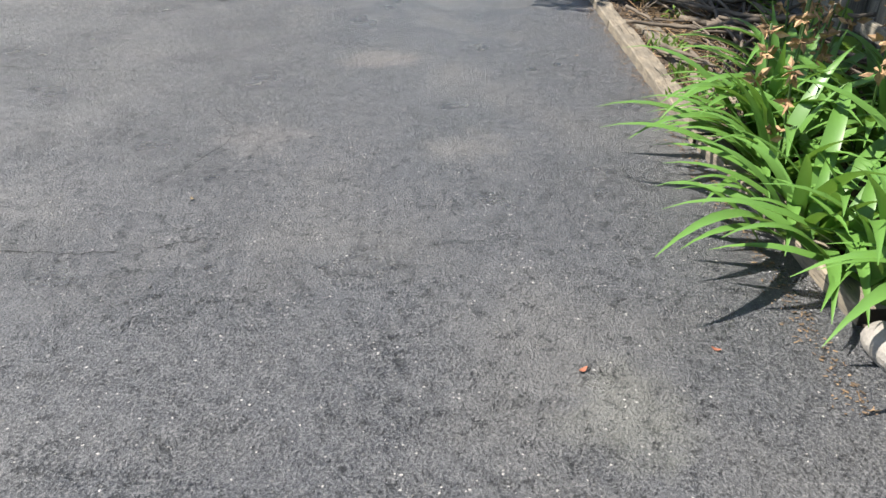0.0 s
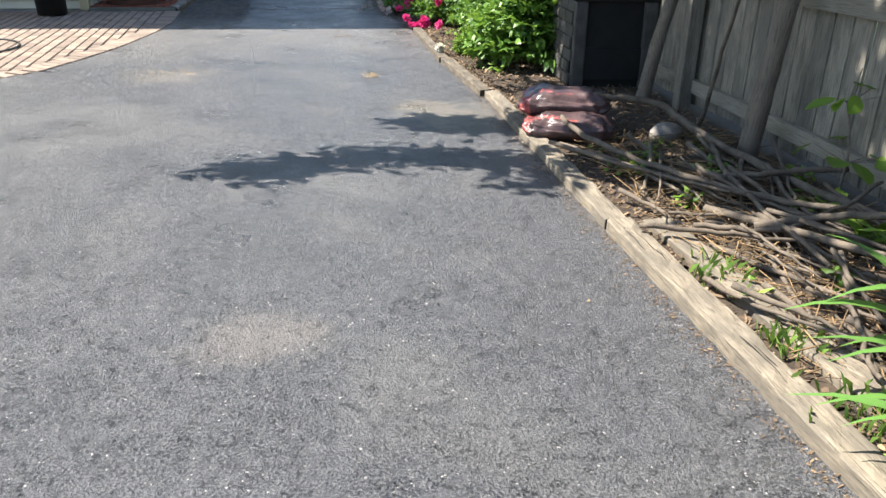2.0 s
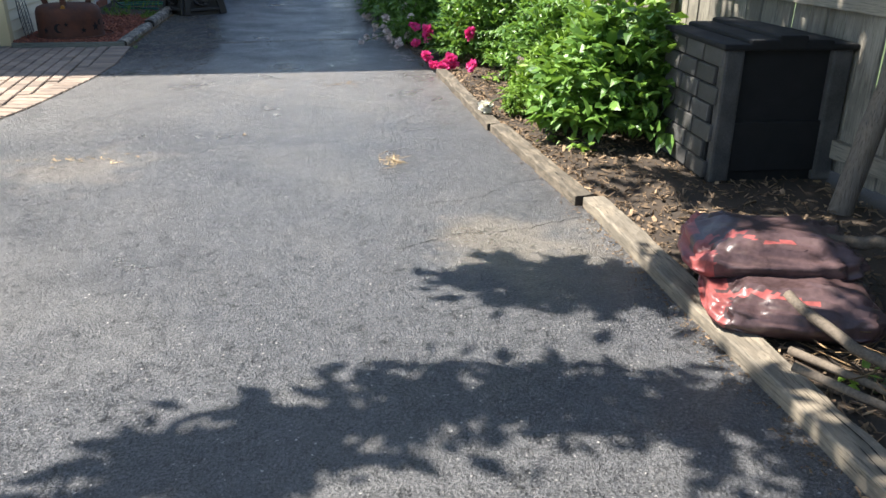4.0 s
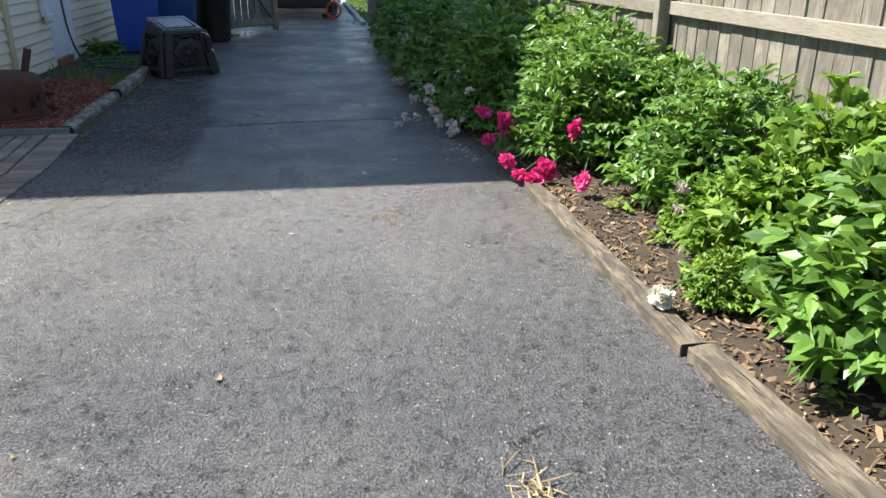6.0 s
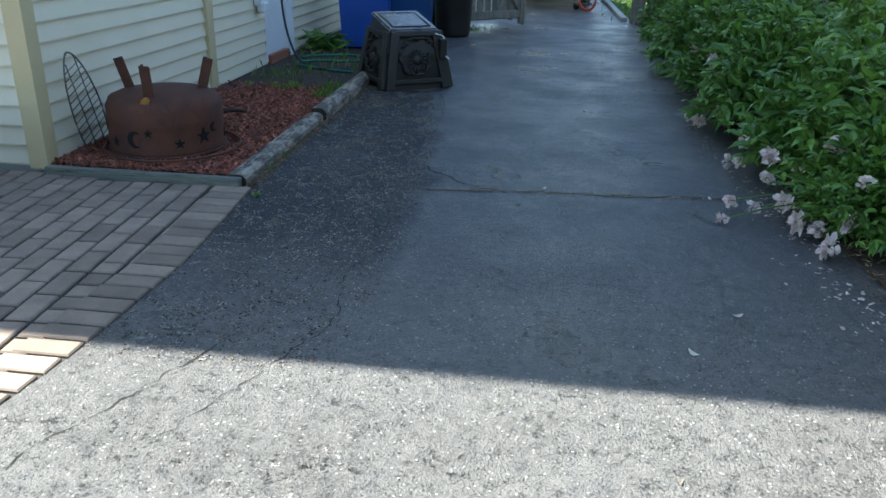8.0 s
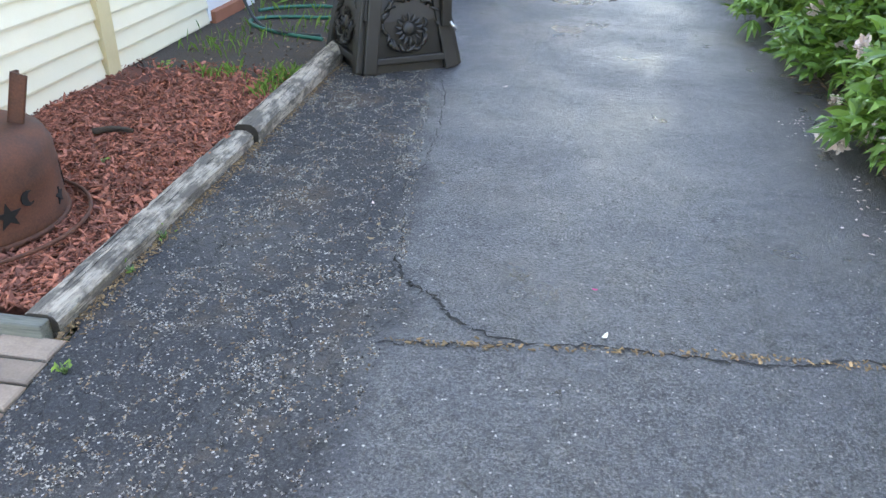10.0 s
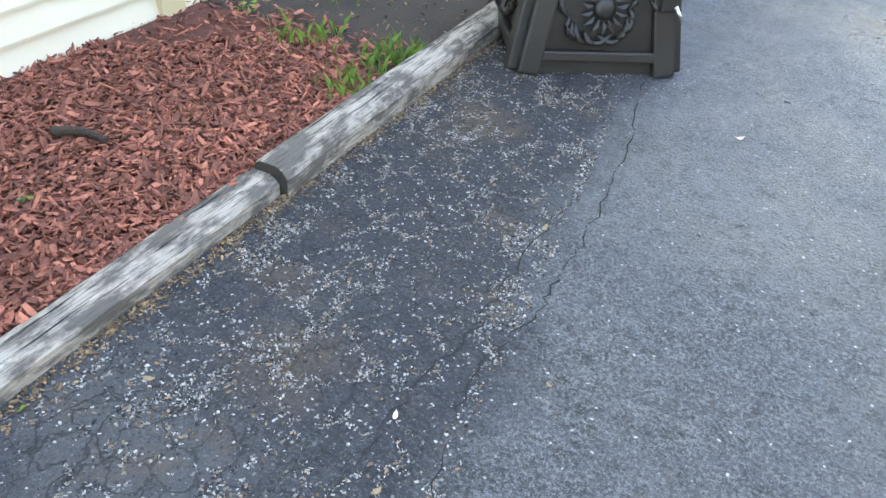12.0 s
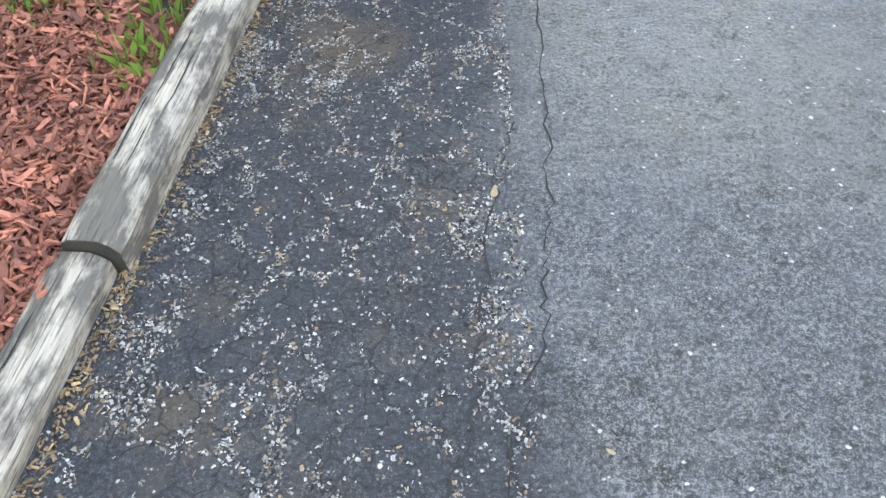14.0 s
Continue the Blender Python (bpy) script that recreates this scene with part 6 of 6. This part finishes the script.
for k, (x, y, z, n, s) in enumerate(((1.85, -0.45, 0.012, 30, 0.055), (2.1, -0.75, 0.012, 26, 0.06), (1.75, -1.15, 0.012, 20, 0.05), (2.3, -1.25, 0.012, 34, 0.07), (1.95, -2.0, 0.012, 24, 0.06), (2.4, -2.2, 0.012, 40, 0.09),
                                     (2.45, -0.9, 0.012, 26, 0.07), (1.45, 3.2, 0.012, 16, 0.05), (1.5, 3.6, 0.012, 18, 0.05), (1.42, 2.3, 0.012, 14, 0.045), (1.55, 2.05, 0.012, 20, 0.06), (1.5, 4.1, 0.012, 20, 0.06), (-1.715, 6.93, 0.0, 5, 0.028), (-1.71, 6.70, 0.0, 4, 0.025), (-1.62, 6.2, 0, 6, 0.03), (1.62, -0.6, 0.012, 26, 0.06), (1.7, -0.75, 0.012, 22, 0.06), (1.55, -0.35, 0.012, 16, 0.05),
                                     (1.55, -2.1, 0.012, 12, 0.05), (2.3, -1.7, 0.012, 40, 0.10), (2.15, -2.4, 0.012, 30, 0.09), (1.42, -2.95, 0.0, 14, 0.04), (2.25, -0.2, 0.012, 12, 0.06), (2.0, -0.15, 0.012, 10, 0.05),
                                     (2.4, 3.9, 0.012, 60, 0.12), (-2.62, 8.75, 0.022, 12, 0.04), (-2.2, 7.4, 0.045, 3, 0.02), (1.33, -1.6, 0.0, 6, 0.03))):
    weed(x, y, z, n, s, 300 + k, "small green weed with soft leaves")
weed(-2.58, 10.85, 0.022, 90, 0.13, 350, "dark leafy plant at the foot of the blue bin", PEONY_LEAF)


def sapling(x, y, height, leaves, seed):
    """A thin dark stem with side twigs and broad soft leaves."""
    rr = random.Random(seed)
    c = base("sapling", x, y, 0.012, "young sapling with broad pale green leaves before the fence", "sapling")
    bm = bmesh.new()
    stem = smooth_line([(0, 0, -0.02), (0.02, 0.02, height * 0.4), (-0.01, 0.05, height * 0.75), (0.03, 0.07, height)], 4)
    tube(bm, stem, [0.008 - 0.005 * k / (len(stem) - 1) for k in range(len(stem))], 6)
    part("stem", bm, BARK, c)
    for k in range(leaves):
        p = stem[3 + (k * 5) % (len(stem) - 3)]
        a, l = rr.uniform(0, math.tau), rr.uniform(0.10, 0.17)
        tip = p + Vector((math.cos(a), math.sin(a), 0.35)) * rr.uniform(0.06, 0.2)
        bm = bmesh.new()
        tube(bm, [tuple(p), tuple(tip)], [0.003, 0.0015], 5)
        part("twig", bm, BARK, c)
        m = Matrix.Translation(tip) @ Euler((rr.gauss(-0.35, 0.3), rr.gauss(0, 0.3), a - math.pi / 2)).to_matrix().to_4x4()
        pts = [(0, 0, 0), (0.30, 0.22, 0.02), (0.36, 0.5, 0.0), (0.22, 0.8, -0.06), (0, 1.0, -0.12), (-0.22, 0.8, -0.06), (-0.36, 0.5, 0.0), (-0.30, 0.22, 0.02), (0, 0.5, -0.05)]
        part("leaf", mesh_of("leaf", [tuple(m @ (Vector(q) * l)) for q in pts], [(i, (i + 1) % 8, 8) for i in range(8)], LIGHT_LEAF), None, c)


sapling(2.50, -1.15, 0.62, 15, 5)
sapling(2.36, -1.95, 0.34, 9, 6)


def tufts(name, spots, blades, height, seed, label):
    rr = random.Random(seed)
    verts, faces = [], []
    for x, y, z, r in spots:
        for _ in range(blades):
            px, py, a = x + rr.gauss(0, r), y + rr.gauss(0, r), rr.uniform(0, math.tau)
            h, w, l = height * rr.uniform(0.5, 1.3), 0.0022, rr.uniform(0.2, 0.8)
            k = len(verts)
            verts += [(px - w * math.sin(a), py + w * math.cos(a), z - 0.004), (px + w * math.sin(a), py - w * math.cos(a), z - 0.004),
                      (px + 0.35 * l * h * math.cos(a), py + 0.35 * l * h * math.sin(a), z + h * 0.7), (px + l * h * math.cos(a), py + l * h * math.sin(a), z + h)]
            faces += [(k, k + 1, k + 2), (k + 2, k + 1, k + 3)]
    return tagged(part(name, mesh_of(name, verts, faces, GRASS), None, None), label, "grass", kind="stuff")


tufts("grass_tufts", [(-2.25, 8.65, 0.022, 0.06), (-1.95, 8.6, 0.022, 0.07), (-1.9, 8.75, 0.022, 0.05), (-2.5, 9.3, 0.022, 0.15), (-2.2, 9.8, 0.022, 0.2), (-2.4, 10.3, 0.022, 0.2), (-1.9, 8.4, 0.022, 0.04),
                      (1.52, -1.9, 0.012, 0.06), (1.52, -2.4, 0.012, 0.05), (1.50, -2.8, 0.012, 0.07), (-1.2, 13.2, 0.0, 0.1)], 60, 0.07, 51, "sparse grass tufts on bare soil")
rnd = random.Random(4)
tufts("lawn_grass", [(rnd.uniform(1.0, 6.5), rnd.uniform(15.4, 25.3), -0.05, 0.25) for _ in range(420)], 40, 0.09, 52, "sunlit green lawn beyond the fence")

# ---- loose leaves and straw ----


def scrap(name, x, y, size, turn, material, label, curl=0.3):
    bm = bmesh.new()
    n = 6
    for k in range(n + 1):
        t = k / n
        w = size * 0.22 * math.sin(math.pi * min(1, max(0.04, t))) ** 0.7
        z = 0.003 + size * curl * (t - 0.5) ** 2
        bm.verts.new((size * (t - 0.5), -w, z + 0.1 * w)), bm.verts.new((size * (t - 0.5), 0, z)), bm.verts.new((size * (t - 0.5), w, z + 0.15 * w))
    bm.verts.ensure_lookup_table()
    for k in range(n):
        for j in (0, 1):
            bm.faces.new((bm.verts[3 * k + j], bm.verts[3 * k + j + 1], bm.verts[3 * k + j + 4], bm.verts[3 * k + j + 3]))
    r = bmesh.ops.extrude_face_region(bm, geom=bm.faces[:])
    bmesh.ops.translate(bm, vec=(0, 0, 0.0012), verts=[v for v in r["geom"] if isinstance(v, bmesh.types.BMVert)])
    bmesh.ops.recalc_face_normals(bm, faces=bm.faces[:])
    ob = part(name, bm, material, None)
    ob.matrix_world = pose(x, y, 0, 0, 0, turn)
    return tagged(ob, label, "leaf")


DL, DP = "dry curled tan leaf lying on asphalt", "fallen pink petal lying on asphalt"
for k, (x, y, s, m, l) in enumerate(((-1.02, 7.06, 0.035, DRY_LEAF, DL), (-1.02, 7.17, 0.03, DRY_LEAF, DL), (-1.14, 6.72, 0.03, DRY_LEAF, DL), (-1.55, 7.16, 0.034, DRY_LEAF, DL), (-1.07, 8.08, 0.04, DRY_LEAF, DL),
                                     (-0.85, 7.57, 0.02, DRY_LEAF, DL), (-0.72, 8.9, 0.045, FADED, DP), (-1.08, 7.335, 0.03, FADED, DP), (-0.26, 6.87, 0.022, MAGENTA, DP), (-0.235, 6.62, 0.04, WHITE_PETAL, "pale petal lying on asphalt"),
                                     (0.25, 5.0, 0.055, WHITE_PETAL, "pale curled petal lying on asphalt"), (0.45, 5.3, 0.05, FADED, DP), (-0.35, 2.7, 0.05, DRY_LEAF, DL), (1.0, -4.75, 0.035, TERRACOTTA, DL), (0.62, -4.85, 0.04, TERRACOTTA, DL),
                                     (0.6, 6.62, 0.045, WHITE_PETAL, "pale petal lying on asphalt"), (-0.16, 4.0, 0.03, FADED, DP), (0.98, -2.0, 0.03, DRY_LEAF, DL), (-0.7, -3.9, 0.03, DRY_LEAF, DL))):
    scrap("fallen_petal" if m in (MAGENTA, FADED, WHITE_PETAL) else "fallen_leaf", x, y, s * 0.8, 67 * k, m, l, 0.9)
chips("straw", 46, lambda r: (0.47 + r.gauss(0, 0.035), 2.03 + r.gauss(0, 0.05)), ((0.02, 0.05), (0.0015, 0.0025), (0.001, 0.003)), DRY_LEAF, 16, "little heap of dry straw on the asphalt", "straw", 0.003, 0.02, 15)
chips("seed_litter", 60, lambda r: (0.33 + r.gauss(0, 0.09), 4.2 + r.gauss(0, 0.06)), ((0.006, 0.018), (0.002, 0.004), (0.001, 0.002)), DEBRIS, 17, "brown seed litter on the asphalt", "litter", 0.002, 0.004, 8)
chips("seed_litter", 40, lambda r: (-1.13 + r.gauss(0, 0.14), 2.31 + r.gauss(0, 0.05)), ((0.008, 0.025), (0.002, 0.005), (0.001, 0.002)), DRY_LEAF, 18, "pale dry litter on the asphalt", "litter", 0.002, 0.004, 8)
rnd = random.Random(9)
bm = bmesh.new()
tube(bm, smooth_line([(-2.40, 7.66, 0.065), (-2.33, 7.70, 0.07), (-2.24, 7.71, 0.065)], 4), [0.014, 0.015, 0.014, 0.014, 0.015, 0.013, 0.012, 0.011, 0.009], 8, 0.15, rnd)
tagged(part("twig", bm, SOIL, None), "short dark stick on red mulch", "twig")

# ---- brick pavers, last ----
patio = sheet("patio", LEFT_EDGE[:0:-1] + [(-1.70, 6.31), (-2.80, 6.31), (-2.80, 6.37), (-9.0, 6.37)],
              -0.003, PAVER_SAND, "patio of brick pavers with sandy joints", "patio", 0.05)


def edge_x(y):
    """The patio's edge against the asphalt."""
    pts = LEFT_EDGE
    for (x1, y1), (x0, y0) in zip(pts, pts[1:]):
        if y0 <= y <= y1:
            return x0 + (x1 - x0) * (y - y0) / (y1 - y0)
    return -9.0 if y < 0.9 else -1.70


def paver_mesh(sx, sy):
    bm = bmesh.new()
    box(bm, -sx / 2, sx / 2, -sy / 2, sy / 2, -0.02, 0.010)
    top = [e for e in bm.edges if e.verts[0].co.z > 0 and e.verts[1].co.z > 0]
    bmesh.ops.bevel(bm, geom=top, offset=0.005, segments=1, affect="EDGES")
    me = bpy.data.meshes.new("paver")
    bm.to_mesh(me)
    bm.free()
    me.materials.append(PAVER)
    return me


LONG, EDGE, HALF = paver_mesh(0.088, 0.183), paver_mesh(0.187, 0.086), paver_mesh(0.088, 0.085)
rnd = random.Random(12)
rest_v, rest_f = [], []
count = 0


def lay(me, x, y, turn=0.0, low=0.0):
    global count
    m = pose(x, y, low + rnd.uniform(-0.0015, 0.0015), rnd.uniform(-0.4, 0.4), rnd.uniform(-0.4, 0.4), turn + rnd.uniform(-0.6, 0.6))
    if x > -3.15 and y > 2.2 and count < 300:
        ob = part("paver", me, None, patio)
        ob.matrix_basis = m
        count += 1
    else:
        k = len(rest_v)
        rest_v.extend(tuple(m @ v.co) for v in me.vertices)
        rest_f.extend(tuple(k + i for i in f.vertices) for f in me.polygons)


y = 6.28
while y > 1.6:
    lay(EDGE, edge_x(y) - 0.098, y, 0 if y > 4.6 else -min(38, (4.6 - y) * 14))
    y -= 0.099 if y > 4.4 else 0.108
turn = pose(-1.945, 6.22, 0, 0, 0, 4)
for col in range(-16, 46):
    for row in range(-6, 26):
        p = turn @ Vector((-0.100 * col, -0.198 * row - (0.099 if col % 2 else 0.0), 0))
        if not (1.6 < p.y < 6.40):
            continue
        limit = 0.245 + max(0, (4.3 - p.y) * 0.03)
        ends = [turn @ Vector((-0.100 * col, -0.198 * row - (0.099 if col % 2 else 0.0) + d, 0)) for d in (0.05, -0.05)]
        fits = [e.x < edge_x(e.y) - limit and e.y < 6.31 for e in ends]
        if all(fits):
            lay(LONG, p.x, p.y, 4)
        else:
            for e, ok in zip(ends, fits):
                if ok or (e.x < edge_x(e.y) - limit + 0.085 and e.y < 6.33):
                    lay(HALF, e.x, e.y, 4, 0.0 if ok else -0.004)
part("far_pavers", mesh_of("far_pavers", rest_v, rest_f, PAVER), None, patio, "brick pavers further off", "stuff")
